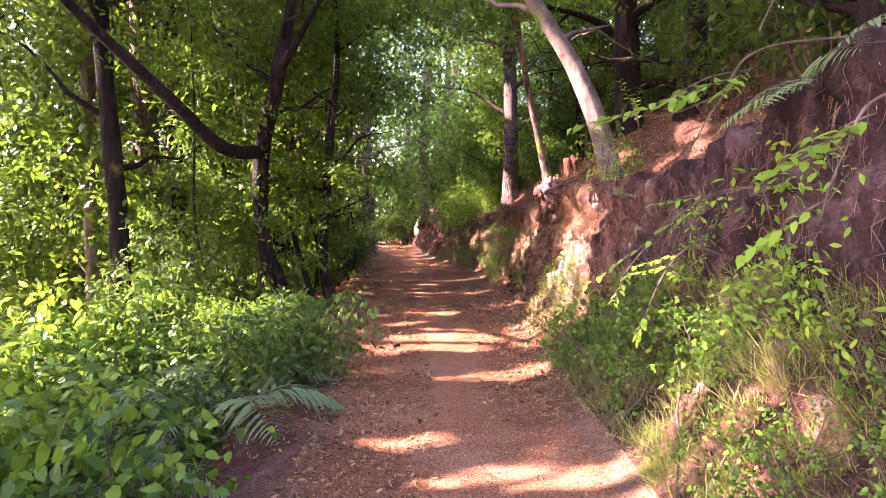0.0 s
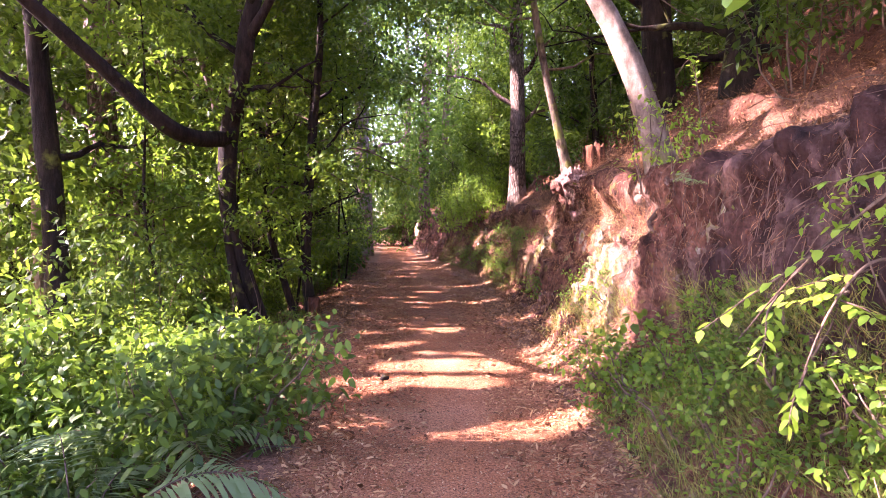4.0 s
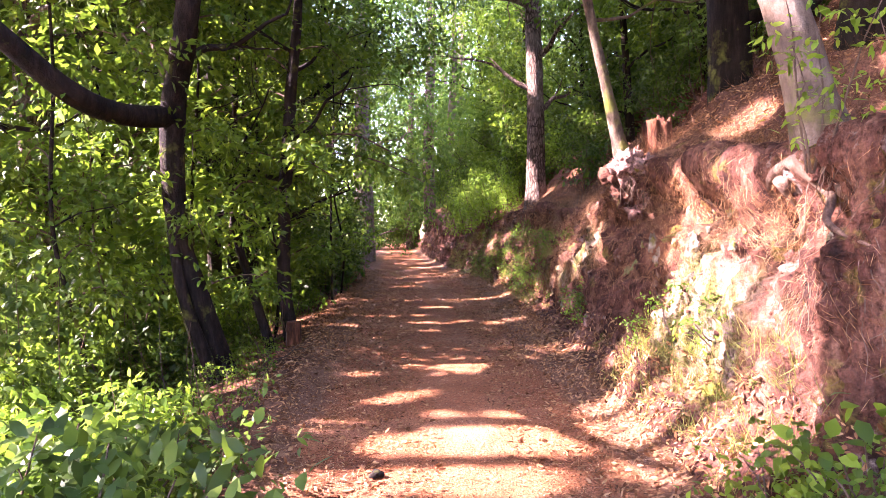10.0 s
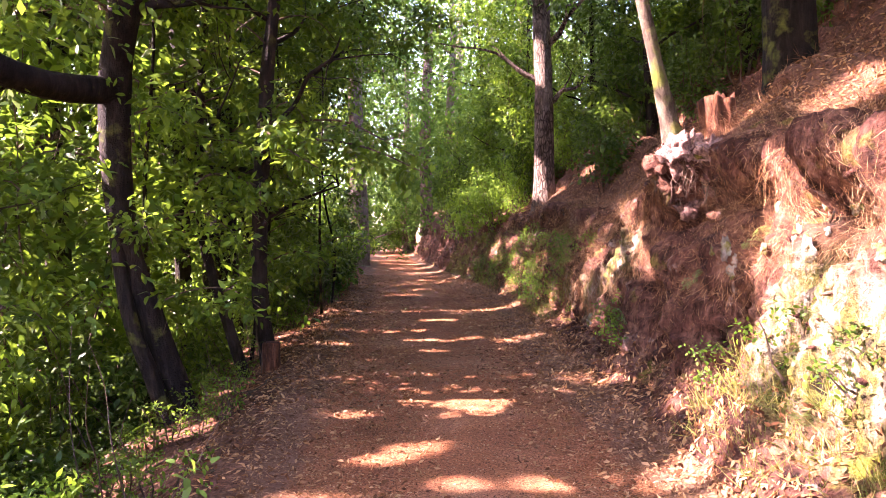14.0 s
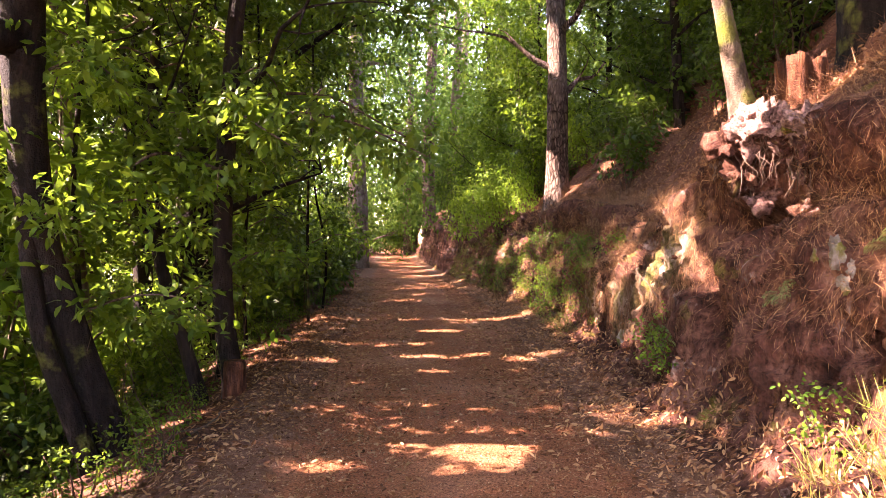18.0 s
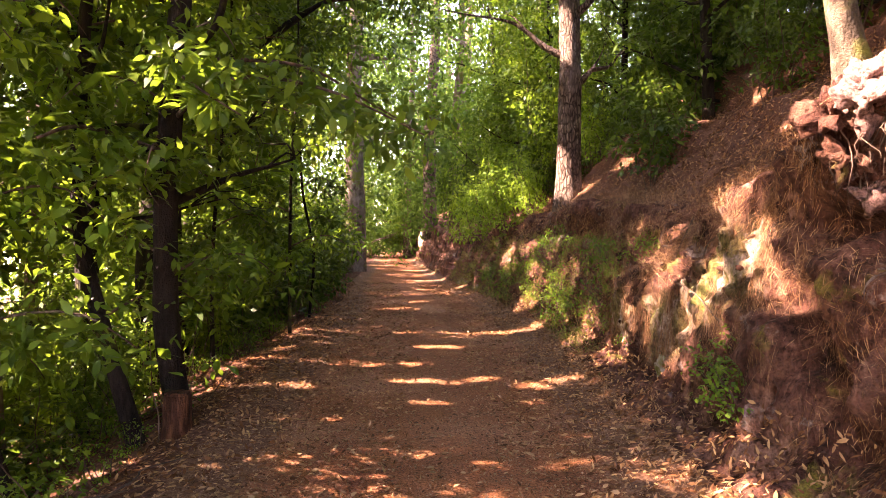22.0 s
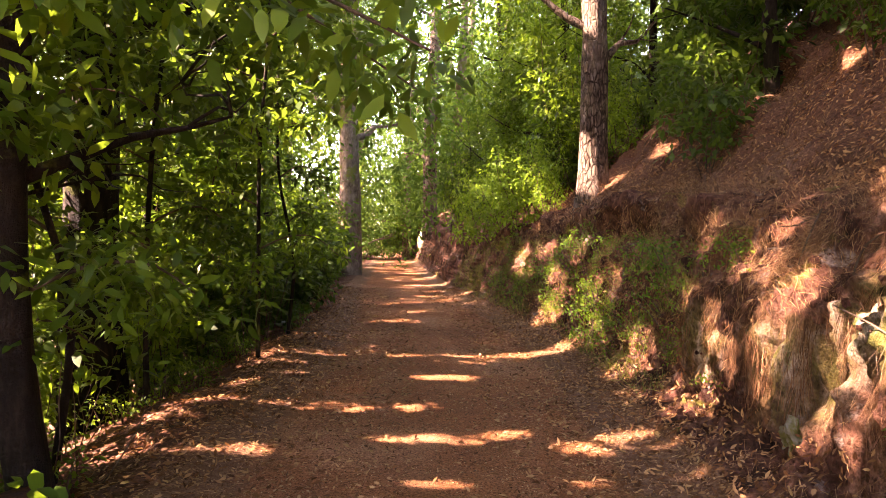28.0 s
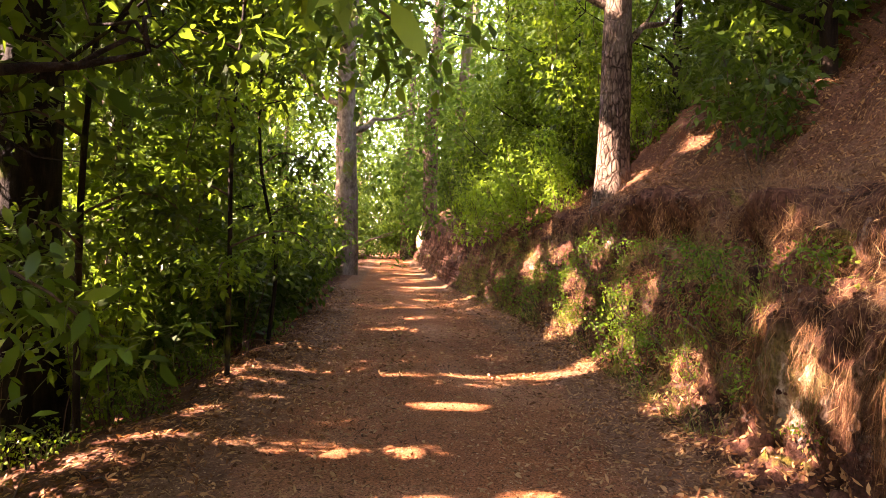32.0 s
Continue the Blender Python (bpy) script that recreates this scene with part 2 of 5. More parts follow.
def section(y):
    """The land's cross-section at y: (x, z) from far below the trail to far up the hill."""
    left, foot, ax, az, mx, mz, bx, bz = lay(y)
    w = foot - left
    low = [(left - 400, -60), (left - 60, -17), (left - 25, -8.5), (left - 10, -4.2), (left - 4, -1.65), (left - 1.1, -0.24), (left - 0.35, 0.02)]
    mid = [(left, 0.05), (left + 0.2 * w, 0.0), (left + 0.5 * w, 0.02), (left + 0.8 * w, 0.0), (foot - 0.12, 0.05)]
    face = [(foot, 0.12), (foot + ax, az), (foot + mx, mz), (foot + bx, bz), (foot + bx + 0.5, bz + 0.3)]
    steep = float(np.interp(y, [16, 18.5, 27, 34], [0, 0.9, 0.75, 0.2]))
    low_brow = float(np.interp(y, [9, 13], [0.45, 0.0]))
    hill = [(foot + bx + 3, bz + 1.85 - low_brow + steep), (foot + bx + 9, bz + 5.4 + 1.6 * steep), (foot + bx + 22, bz + 12 + 1.6 * steep), (foot + bx + 60, bz + 24), (foot + bx + 400, bz + 60)]
    return low, mid, face, hill


def ground_z(x, y):
    points = [p for some in section(y) for p in some]
    return float(np.interp(x, [p[0] for p in points], [p[1] for p in points]))


def spread(points, counts):
    """Points along a broken line, so many in each stretch, with the corners eased."""
    points = np.array(points, float)
    out = [points[0]]
    for a, b, n in zip(points[:-1], points[1:], counts):
        out += [a + (b - a) * (k + 1) / n for k in range(n)]
    out = np.array(out)
    for _ in range(3):
        out[1:-1] = 0.5 * out[1:-1] + 0.25 * (out[:-2] + out[2:])
    return out


def mesh_object(name, verts, faces, material, smooth=True):
    data = bpy.data.meshes.new(name)
    data.from_pydata([tuple(v) for v in verts], [], faces)
    data.materials.append(material)
    if smooth:
        data.polygons.foreach_set("use_smooth", np.ones(len(data.polygons), bool))
    data.update()
    return data


def part(name, data, parent, label=""):
    ob = new(name, data)
    ob.parent = parent
    return tagged(ob, label)


def lumps(p, size, seed=0.0):
    return noise.noise(Vector((p[0] / size + seed, p[1] / size, p[2] / size - seed)))


ROWS_Y = np.concatenate([[-400, -120, -60, -30, -15, -8, -4, -1], np.arange(1, 3, 0.25), np.arange(3, 9, 0.07), np.arange(9, 24, 0.045), np.arange(24, 31, 0.08), np.arange(31, 45, 0.35), np.arange(45, 62, 0.5), [66, 75, 90, 120, 200, 500]])


def rough_trail(p, u):
    return min(1, u * 12, (1 - u) * 12) * (0.04 * lumps(p, 1.3) + 0.018 * lumps(p, 0.28, 3) + 0.007 * lumps(p, 0.09, 7))


def rough_ground(p, u):
    return (0.12 * lumps(p, 1.6) + 0.05 * lumps(p, 0.4, 3) + 0.02 * lumps(p, 0.13, 5)) * min(1, u * 8, (1 - u) * 12)


# Dark hollows under the brow and lips above them: y, z, width, height, depth.
HOLLOWS = ((16.12, 1.98, 0.24, 0.22, -0.55), (16.38, 1.78, 0.3, 0.17, -0.3), (16.15, 2.36, 0.42, 0.13, 0.14), (24.4, 1.72, 0.34, 0.18, -0.6), (24.4, 1.98, 0.5, 0.1, 0.2), (23.3, 1.7, 0.36, 0.17, -0.55), (23.3, 1.96, 0.45, 0.1, 0.2), (22.4, 1.4, 0.25, 0.15, -0.4),
           (21.5, 1.55, 0.32, 0.14, -0.42), (21.5, 1.78, 0.4, 0.09, 0.16), (26.2, 1.75, 0.3, 0.18, -0.35), (49.5, 1.3, 0.8, 0.5, -0.6), (20.3, 1.45, 0.3, 0.12, -0.3), (15.2, 1.9, 0.35, 0.12, -0.25), (14.0, 1.75, 0.4, 0.1, -0.22))
pits = np.random.default_rng(62)
HOLLOWS += tuple((pits.choice([pits.uniform(14.8, 17), pits.uniform(20.5, 30)]), pits.uniform(0.4, 1.9), pits.uniform(0.09, 0.26), pits.uniform(0.06, 0.16), -pits.uniform(0.14, 0.32)) for _ in range(56))


def rough_bank(p, u):
    q = (p[0], p[1], p[2] * 0.45)
    ridge = abs(noise.noise(Vector((p[1] / 0.55, p[2] / 1.4, 3.1))))
    edge = min(1, u * 9, (1 - u) * 6)
    lip = 0.16 * math.exp(-(((u - 0.84) / 0.06) ** 2)) - 0.14 * math.exp(-(((u - 0.68) / 0.09) ** 2))
    lip *= min(1, max(0.15, (18.5 - p[1]) / 2.5)) * (0.6 + 0.9 * noise.noise(Vector((p[1] / 0.8, 1.7, 0.3))))
    calm = 0.4 if 17 < p[1] < 20.6 else 1.0 - 0.6 * math.exp(-min((p[1] - 17) ** 2, (p[1] - 20.6) ** 2) / 0.4)
    groove = abs(noise.noise(Vector((p[1] / 0.21, p[2] / 0.7, 8.3)))) * 0.16
    back = 0.0
    for y, z, wide, high, deep in HOLLOWS:
        back += deep * math.exp(-(((p[1] - y) / wide) ** 2) - ((p[2] - z) / high) ** 2)
    gully = math.exp(-(((p[1] - 18.9) / 1.9) ** 2) - ((p[2] - 0.8) / 0.6) ** 2)
    back += gully * (0.2 * abs(noise.noise(Vector((p[1] / 0.16, p[2] / 1.3, 8.3)))) + 0.12 * abs(noise.noise(Vector((p[1] / 0.36, p[2] / 0.5, 4.3)))) - 0.1 + 0.05 * noise.noise(Vector((p[1] / 0.09, p[2] / 0.5, 2.2))))
    rooty = max(0.0, min(1.0, (12.6 - p[1]) / 1.2)) * min(1, max(0, (u - 0.25) * 6))
    back -= rooty * (0.2 * abs(noise.noise(Vector((p[1] / 0.26, p[2] / 0.9, 5.1)))) + 0.14 * abs(noise.noise(Vector((p[1] / 0.11, p[2] / 0.3, 7.7)))) - 0.09)
    back += 0.07 * (0.22 - abs(noise.noise(Vector(p) / 0.17))) + 0.04 * (0.22 - abs(noise.noise(Vector(p) / 0.075)))
    return back * edge + edge * (lip + groove - 0.04 + (0.24 * lumps(q, 1.1, 2) + 0.12 * lumps(q, 0.42, 4)) * calm + 0.18 * (ridge - 0.25) + 0.055 * lumps(p, 0.15, 6) + 0.06 * lumps(p, 0.065, 9))


def land(name, rows, material, rough, cover):
    """A strip of land from one broken line a row, its surface roughened along its normals."""
    grid = np.array([np.c_[line[:, 0], np.full(len(line), y), line[:, 1]] for y, line in rows])
    du = np.gradient(grid, axis=1)
    dv = np.gradient(grid, axis=0)
    normal = np.cross(du, dv)
    normal /= np.linalg.norm(normal, axis=2, keepdims=True)
    n, m, _ = grid.shape
    amount = np.zeros(n * m, np.float32)
    for i in range(n):
        for j in range(m):
            amount[i * m + j] = cover(grid[i, j], j / (m - 1))
            grid[i, j] += normal[i, j] * rough(grid[i, j], j / (m - 1))
    faces = [(i * m + j, i * m + j + 1, (i + 1) * m + j + 1, (i + 1) * m + j) for i in range(n - 1) for j in range(m - 1)]
    ob = new(name, mesh_object(name, grid.reshape(-1, 3), faces, material))
    ob.data.attributes.new("cover", "FLOAT", "POINT").data.foreach_set("value", amount)
    return ob, grid


def strewn_edges(p, u):
    """How thickly the trail is strewn with dry leaves: bare in the middle, covered at the sides."""
    late = min(1, max(0, (p[1] - 11) / 5))
    return max(0, abs(u - 0.48) * 2 - 0.62 + 0.22 * late) * 2.2


def rock_and_shade(p, u):
    """Pale rock: two outcrops low on the bank's face; below zero, painted shade."""
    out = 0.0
    # Rock patches at y 13.4 and 17.8 also pale the colour where sun falls.
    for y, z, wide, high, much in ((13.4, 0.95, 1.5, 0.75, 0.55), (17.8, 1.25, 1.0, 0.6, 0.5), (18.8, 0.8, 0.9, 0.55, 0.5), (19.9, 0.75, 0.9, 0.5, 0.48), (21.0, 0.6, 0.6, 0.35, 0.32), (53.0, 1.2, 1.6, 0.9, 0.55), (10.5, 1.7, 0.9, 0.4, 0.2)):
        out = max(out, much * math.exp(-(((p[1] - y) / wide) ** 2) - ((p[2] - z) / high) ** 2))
    # Painted shade: lowers the value on the upper bank before y 12.
    near_shade = 0.5 * max(0.0, min(1.0, (12.0 - p[1]) / 1.5)) * max(0.0, min(1.0, (p[2] - 0.5) / 0.4))
    return out - 0.06 - near_shade


def strip(lines):
    out = []
    for y in ROWS_Y:
        low, mid, face, hill = section(y)
        out.append((y, lines(low, mid, face, hill)))
    return out


ground, GROUND_GRID = land("ground", strip(lambda a, b, c, d: spread(a + b[:1], (3, 4, 8, 10, 12, 10, 5))), LITTER, rough_ground, lambda p, u: 0.4)
tagged(ground, "brown leaf-strewn forest floor falling away below the trail", "ground", kind="structure")
trail, TRAIL_GRID = land("trail", strip(lambda a, b, c, d: spread(b + c[:1], (10, 12, 12, 10, 3))), TRAIL, rough_trail, strewn_edges)
tagged(trail, "reddish-brown bare earth footpath with scattered dry leaves", "path", kind="structure")
bank, BANK_GRID = land("bank", strip(lambda a, b, c, d: spread(c, (16, 30, 34, 16))), BANK, rough_bank, rock_and_shade)
tagged(bank, "steep cut earth bank of red-brown soil, roots and pine needles", "bank", kind="structure")
hillside, HILL_GRID = land("hillside", strip(lambda a, b, c, d: spread(c[-1:] + d, (30, 24, 14, 8, 3))), LITTER, lambda p, u: rough_ground(p, u) + min(1, u * 10) * (0.2 * lumps(p, 0.7, 4) + 0.11 * lumps(p, 0.26, 8) + 0.05 * lumps(p, 0.11, 2)), lambda p, u: 0.34)
tagged(hillside, "steep forest slope covered in brown pine needles", "slope", kind="structure")


# ---- builders ----
def tube(points, radii, sides=10, wobble=0.12, seed=0.0, cap=True, finest=0.06):
    """A limb: rings along a smoothed line, slightly uneven."""
    points = [Vector(p) for p in points]
    fine, fat = [], []
    for k in range(len(points) - 1):
        a, b, c, d = points[max(k - 1, 0)], points[k], points[k + 1], points[min(k + 2, len(points) - 1)]
        steps = max(2, min(14, int((c - b).length / max(1.6 * radii[k], finest))))
        for s in range(steps):
            t = s / steps
            fine.append(0.5 * (2 * b + (c - a) * t + (2 * a - 5 * b + 4 * c - d) * t * t + (3 * b - a - 3 * c + d) * t**3))
            fat.append(radii[k] + (radii[k + 1] - radii[k]) * t)
    fine.append(points[-1])
    fat.append(radii[-1])
    verts, faces = [], []
    side = Vector((1, 0.2, 0.1))
    for k, (p, r) in enumerate(zip(fine, fat)):
        way = (fine[min(k + 1, len(fine) - 1)] - fine[max(k - 1, 0)]).normalized()
        side = (side - way * side.dot(way)).normalized()
        other = way.cross(side)
        for s in range(sides):
            turn = 2 * math.pi * s / sides
            out = side * math.cos(turn) + other * math.sin(turn)
            swell = 1 + wobble * noise.noise(Vector((out.x * 1.3 + seed, out.y * 1.3 + p.z * 0.4, p.z * 1.1 + p.x))) + 0.5 * wobble * noise.noise(out * 4 + p * 3)
            verts.append(p + out * r * swell)
    for k in range(len(fine) - 1):
        for s in range(sides):
            faces.append((k * sides + s, k * sides + (s + 1) % sides, (k + 1) * sides + (s + 1) % sides, (k + 1) * sides + s))
    if cap:
        faces.append(tuple(range((len(fine) - 1) * sides, len(fine) * sides)))
        faces.append(tuple(reversed(range(sides))))
    return verts, faces


def merged(pieces):
    verts, faces = [], []
    for v, f in pieces:
        k = len(verts)
        verts += list(v)
        faces += [tuple(i + k for i in some) for some in f]
    return verts, faces


def leaf_mesh(name, base, way, up, length, width, material, folded=True):
    """Many leaves at once: arrays of base points, directions and upper sides."""
    n = len(base)
    way = way / np.linalg.norm(way, axis=1, keepdims=True)
    side = np.cross(way, up)
    side /= np.linalg.norm(side, axis=1, keepdims=True) + 1e-9
    top = np.cross(side, way)
    length, width = np.broadcast_to(length, n)[:, None], np.broadcast_to(width, n)[:, None]
    droop = -0.12 * length * top
    if folded:
        rows = [base, base + way * length * 0.3 + side * width * 0.46 + top * width * 0.14, base + way * length * 0.3 - side * width * 0.46 + top * width * 0.14,
                base + way * length * 0.64 + side * width * 0.42 + top * width * 0.08 + droop * 0.4, base + way * length * 0.64 - side * width * 0.42 + top * width * 0.08 + droop * 0.4, base + way * length + droop]
        faces = np.array([(0, 2, 1, 1), (1, 2, 4, 3), (3, 4, 5, 5)])
        sizes = [3, 4, 3]
    else:
        rows = [base, base + way * length * 0.45 - side * width * 0.5, base + way * length + droop, base + way * length * 0.45 + side * width * 0.5]
        faces = np.array([(0, 1, 2, 3)])
        sizes = [4]
    k = len(rows)
    verts = np.stack(rows, 1).reshape(-1, 3).astype(np.float32)
    one = np.concatenate([face[:size] for face, size in zip(faces, sizes)])
    loops = (one[None] + k * np.arange(n)[:, None]).ravel().astype(np.int32)
    totals = np.tile(sizes, n).astype(np.int32)
    starts = np.concatenate([[0], np.cumsum(totals)[:-1]]).astype(np.int32)
    data = bpy.data.meshes.new(name)
    data.vertices.add(len(verts))
    data.vertices.foreach_set("co", verts.ravel())
    data.loops.add(len(loops))
    data.loops.foreach_set("vertex_index", loops)
    data.polygons.add(len(totals))
    data.polygons.foreach_set("loop_start", starts)
    data.polygons.foreach_set("loop_total", totals)
    data.materials.append(material)
    data.update(calc_edges=True)
    return data


def on_bank(y, z):
    """The bank's surface at a distance and a height."""
    i = int(np.argmin(abs(BANK_GRID[:, 0, 1] - y)))
    j = int(np.argmin(abs(BANK_GRID[i, :, 2] - z)))
    return BANK_GRID[i, j]


# Openings of the canopy, each as a spot that the sun reaches. On the bank: distance, height, radius.
BANK_SUN = [
    (7.5, 0.45, 0.6), (8.3, 0.9, 0.15), (12.3, 0.7, 0.6), (13.2, 0.9, 0.7), (13.9, 1.1, 0.55), (14.5, 1.6, 0.35), (16.2, 2.45, 0.4), (17.8, 1.1, 0.34), (17.3, 1.5, 0.14), (17.4, 0.9, 0.12),
    (18.45, 0.85, 0.3), (18.3, 1.5, 0.16), (18.95, 0.9, 0.25), (19.4, 0.7, 0.1), (25.5, 1.4, 0.2), (18.2, 1.6, 0.22), (18.9, 1.2, 0.26), (18.5, 0.5, 0.16), (17.7, 1.9, 0.2), (18.7, 1.9, 0.18), (52.5, 1.3, 0.5), (28.6, 1.2, 0.25), (26.2, 0.9, 0.15),
    (19.3, 1.35, 0.16), (19.7, 1.6, 0.14), (14.4, 0.5, 0.35), (14.9, 0.35, 0.22), (12.6, 0.2, 0.4), (13.1, 0.25, 0.45), (13.6, 0.3, 0.4), (12.1, 0.35, 0.35), (13.3, 1.6, 0.4), (12.5, 1.5, 0.3),
]
# On the slope above it: place and radius.
HILL_SUN = [
    (2.4, 12.4, 3.4, 0.3), (2.4, 16.6, 2.9, 0.42), (2.8, 15, 2.9, 0.3), (2.1, 17.4, 2.3, 0.2), (1, 27.4, 3, 0.4), (0.2, 29, 2.6, 0.35), (-0.3, 32, 2.5, 0.45), (2.5, 24.5, 4.2, 0.25), (2.8, 27.5, 4.8, 0.4),
    (1.8, 30, 3.8, 0.35), (3.6, 13.8, 3.3, 0.22), (4.5, 16.5, 4, 0.25), (3.0, 12.9, 2.8, 0.2), (3.2, 11.4, 2.9, 0.16), (1.9, 18.9, 2.3, 0.12), (3.2, 22.5, 3.9, 0.12), (2.6, 20.2, 3.1, 0.1), (1.9, 26, 3.4, 0.2),
]
# On the leaves below the trail.
LEAF_SUN = [
    (-3.6, 15, 0.7, 0.12), (-4.8, 16.5, 1, 0.2), (-4.5, 13.9, 0.8, 0.2), (-4.6, 18.4, 1.2, 0.3), (-4.6, 20.3, 1.1, 0.25), (-4.7, 22, 1.0, 0.25), (-5.2, 24.2, 1.2, 0.5), (-5.8, 26.8, 1.6, 0.6),
    (-6.2, 29.5, 1.8, 0.7), (-6.5, 19, 2, 0.6), (-6, 23, 2.2, 0.5), (-2.4, 9.4, 0.7, 0.16), (-1.75, 10.6, 0.6, 0.5), (-2.8, 11.2, 0.7, 0.5), (-3.6, 8, 0.8, 0.2), (-4.5, 12, 1.3, 0.4), (-2.0, 11.6, 0.5, 0.5), (-3, 6.5, 0.9, 0.12),
]
# On the boughs that hang towards the trail.
LEAF_SUN += [(-2.7, 17.2, 2.7, 0.22), (-2.3, 16.8, 2.7, 0.2), (-3.2, 18.5, 3.2, 0.25), (-3.0, 19.5, 3.4, 0.25), (-3.4, 21, 3.6, 0.3), (-3.6, 23, 3.4, 0.35), (-4.2, 25, 3.8, 0.4), (-3.4, 16.2, 3.6, 0.3), (-4.0, 17.6, 4.4, 0.4), (-4.6, 20, 4.6, 0.4), (-5, 22.5, 5, 0.5)]
# Streaks of sun across the trail: from, to and half width.
TRAIL_SUN = [
    (-1.2, 12.4, 0.3, 12.7, 0.36), (0.3, 12.85, 1.2, 13.1, 0.42), (1.2, 13.1, 2.0, 13.8, 0.45), (0.7, 10.3, 1.65, 11.2, 0.17), (0.24, 8.4, 0.8, 8.6, 0.05), (0.5, 7.6, 1.7, 8.0, 0.12),
    (1.6, 7.65, 2.4, 7.9, 0.3), (-1.05, 14.2, -0.25, 14.45, 0.16), (-1.5, 15.0, -1.0, 15.4, 0.15), (-0.3, 15.1, 0.34, 15.35, 0.08), (-0.15, 16.85, 0.6, 17.0, 0.06), (0.0, 18.65, 0.8, 19.4, 0.1),
    (-0.7, 19.5, -0.2, 19.7, 0.05), (-1.3, 19.3, -0.3, 19.75, 0.035), (-2.0, 20.2, -1.05, 20.4, 0.06), (-1.2, 18.4, -0.6, 18.5, 0.03), (-1.25, 22.7, 0.1, 23.2, 0.17), (-1.6, 23.9, -0.45, 24.4, 0.14),
]
TRAIL_SUN += [
    (-2.9, 27.3, -2.2, 28.0, 0.12), (-4.1, 28.6, -3.3, 29.1, 0.15), (-1.95, 22.8, -1.5, 22.9, 0.04), (-2.3, 20.7, -1.9, 20.9, 0.04), (-2.6, 18.2, -2.2, 19.1, 0.05), (-3.05, 20.6, -3.05, 21.2, 0.04),
    (-2.0, 16.6, -1.5, 16.9, 0.05), (0.3, 17.0, 0.5, 17.05, 0.03), (-8.0, 46.9, -5.4, 47.6, 0.22), (-9.3, 54.0, -6.6, 55.0, 0.3), (1.1, 16.5, 1.6, 15.6, 0.08), (0.1, 19.3, 0.9, 19.7, 0.12), (-1.1, 11.9, -0.2, 12.1, 0.18), (-1.4, 13.2, -0.7, 13.5, 0.13), (-0.2, 13.7, 0.8, 13.9, 0.08),
]
SUN_WAY = np.array(SUN_FROM)
streaks = np.random.default_rng(21)
spots = HILL_SUN + LEAF_SUN + [(*on_bank(y, z), r) for y, z, r in BANK_SUN]
# Leaves break each streak up.
for x0, y0, x1, y1, wide in TRAIL_SUN:
    long = math.hypot(x1 - x0, y1 - y0)
    for k in range(max(3, int(long * 1.2 / (wide + 0.09)))):
        f = streaks.random()
        off = streaks.normal(0, 0.6 * wide)
        spots.append((x0 + f * (x1 - x0) + streaks.normal(0, 0.05), y0 + f * (y1 - y0) + off, 0.02 + (0.2 if x0 > 1 and y0 > 15 else 0), wide * (streaks.uniform(0.5, 0.95) if wide > 0.16 else streaks.uniform(0.15, 0.45))))
for count, y0, y1, near, far, least, most in ((26, 25, 40, 1.2, 4.5, 0.16, 0.4), (22, 13, 34, 2.5, 6.5, 0.2, 0.42), (60, 9, 44, 4.5, 12, 0.3, 0.65), (20, 12, 24, 6, 11, 0.4, 0.75), (40, 24, 60, 8, 16, 0.5, 0.9)):
    for _ in range(count):
        y, out = streaks.uniform(y0, y1), streaks.uniform(near, far)
        spots.append((lay(y)[0] - out, y, streaks.uniform(0.25, 1.0) * 0.75 * (out - (0.4 if y > 22 else 1.0) - 0.6 * most), streaks.uniform(least, most)))
for count, y0, y1, most in ((18, 14.6, 17.2, 0.25), (6, 19, 23.5, 0.25), (36, 26, 46, 0.5)):
    for _ in range(count):
        y, out = streaks.uniform(y0, y1), streaks.uniform(0.6, 5.5)
        spots.append((lay(y)[0] - out, y, streaks.uniform(0.5, 1.0) * (0.75 * out + 2.2), streaks.uniform(0.15, most)))
for _ in range(14):
    y, z = streaks.uniform(17.0, 20.5), streaks.uniform(0.5, 2.0)
    spots.append((*on_bank(y, z), streaks.uniform(0.03, 0.12)))
for _ in range(16):
    y, z = streaks.uniform(20.5, 29), streaks.uniform(0.4, 1.9)
    spots.append((*on_bank(y, z), streaks.uniform(0.03, 0.12)))
SPOTS = np.array(spots)


SUN_SIDE = np.cross(SUN_WAY, (0.0, 0.0, 1.0))
SUN_SIDE /= np.linalg.norm(SUN_SIDE)
SUN_UP = np.cross(SUN_SIDE, SUN_WAY)


def shades(points, reach=0.0):
    """Which of the points would keep the sun off one of the spots."""
    points = np.asarray(points, np.float32)
    bad = np.zeros(len(points), bool)
    a, u, v = points @ SUN_WAY.astype(np.float32), points @ SUN_SIDE.astype(np.float32), points @ SUN_UP.astype(np.float32)
    reach = np.broadcast_to(np.float32(reach), len(points))
    most = float(reach.max()) if len(points) else 0.0
    for spot in SPOTS:
        near = np.flatnonzero(abs(u - spot[:3] @ SUN_SIDE) < spot[3] + 0.02 + most)
        if len(near):
            across = np.hypot(u[near] - spot[:3] @ SUN_SIDE, v[near] - spot[:3] @ SUN_UP)
            bad[near] |= (a[near] - spot[:3] @ SUN_WAY > 0.3) & (across < spot[3] + 0.02 + reach[near])
    return bad


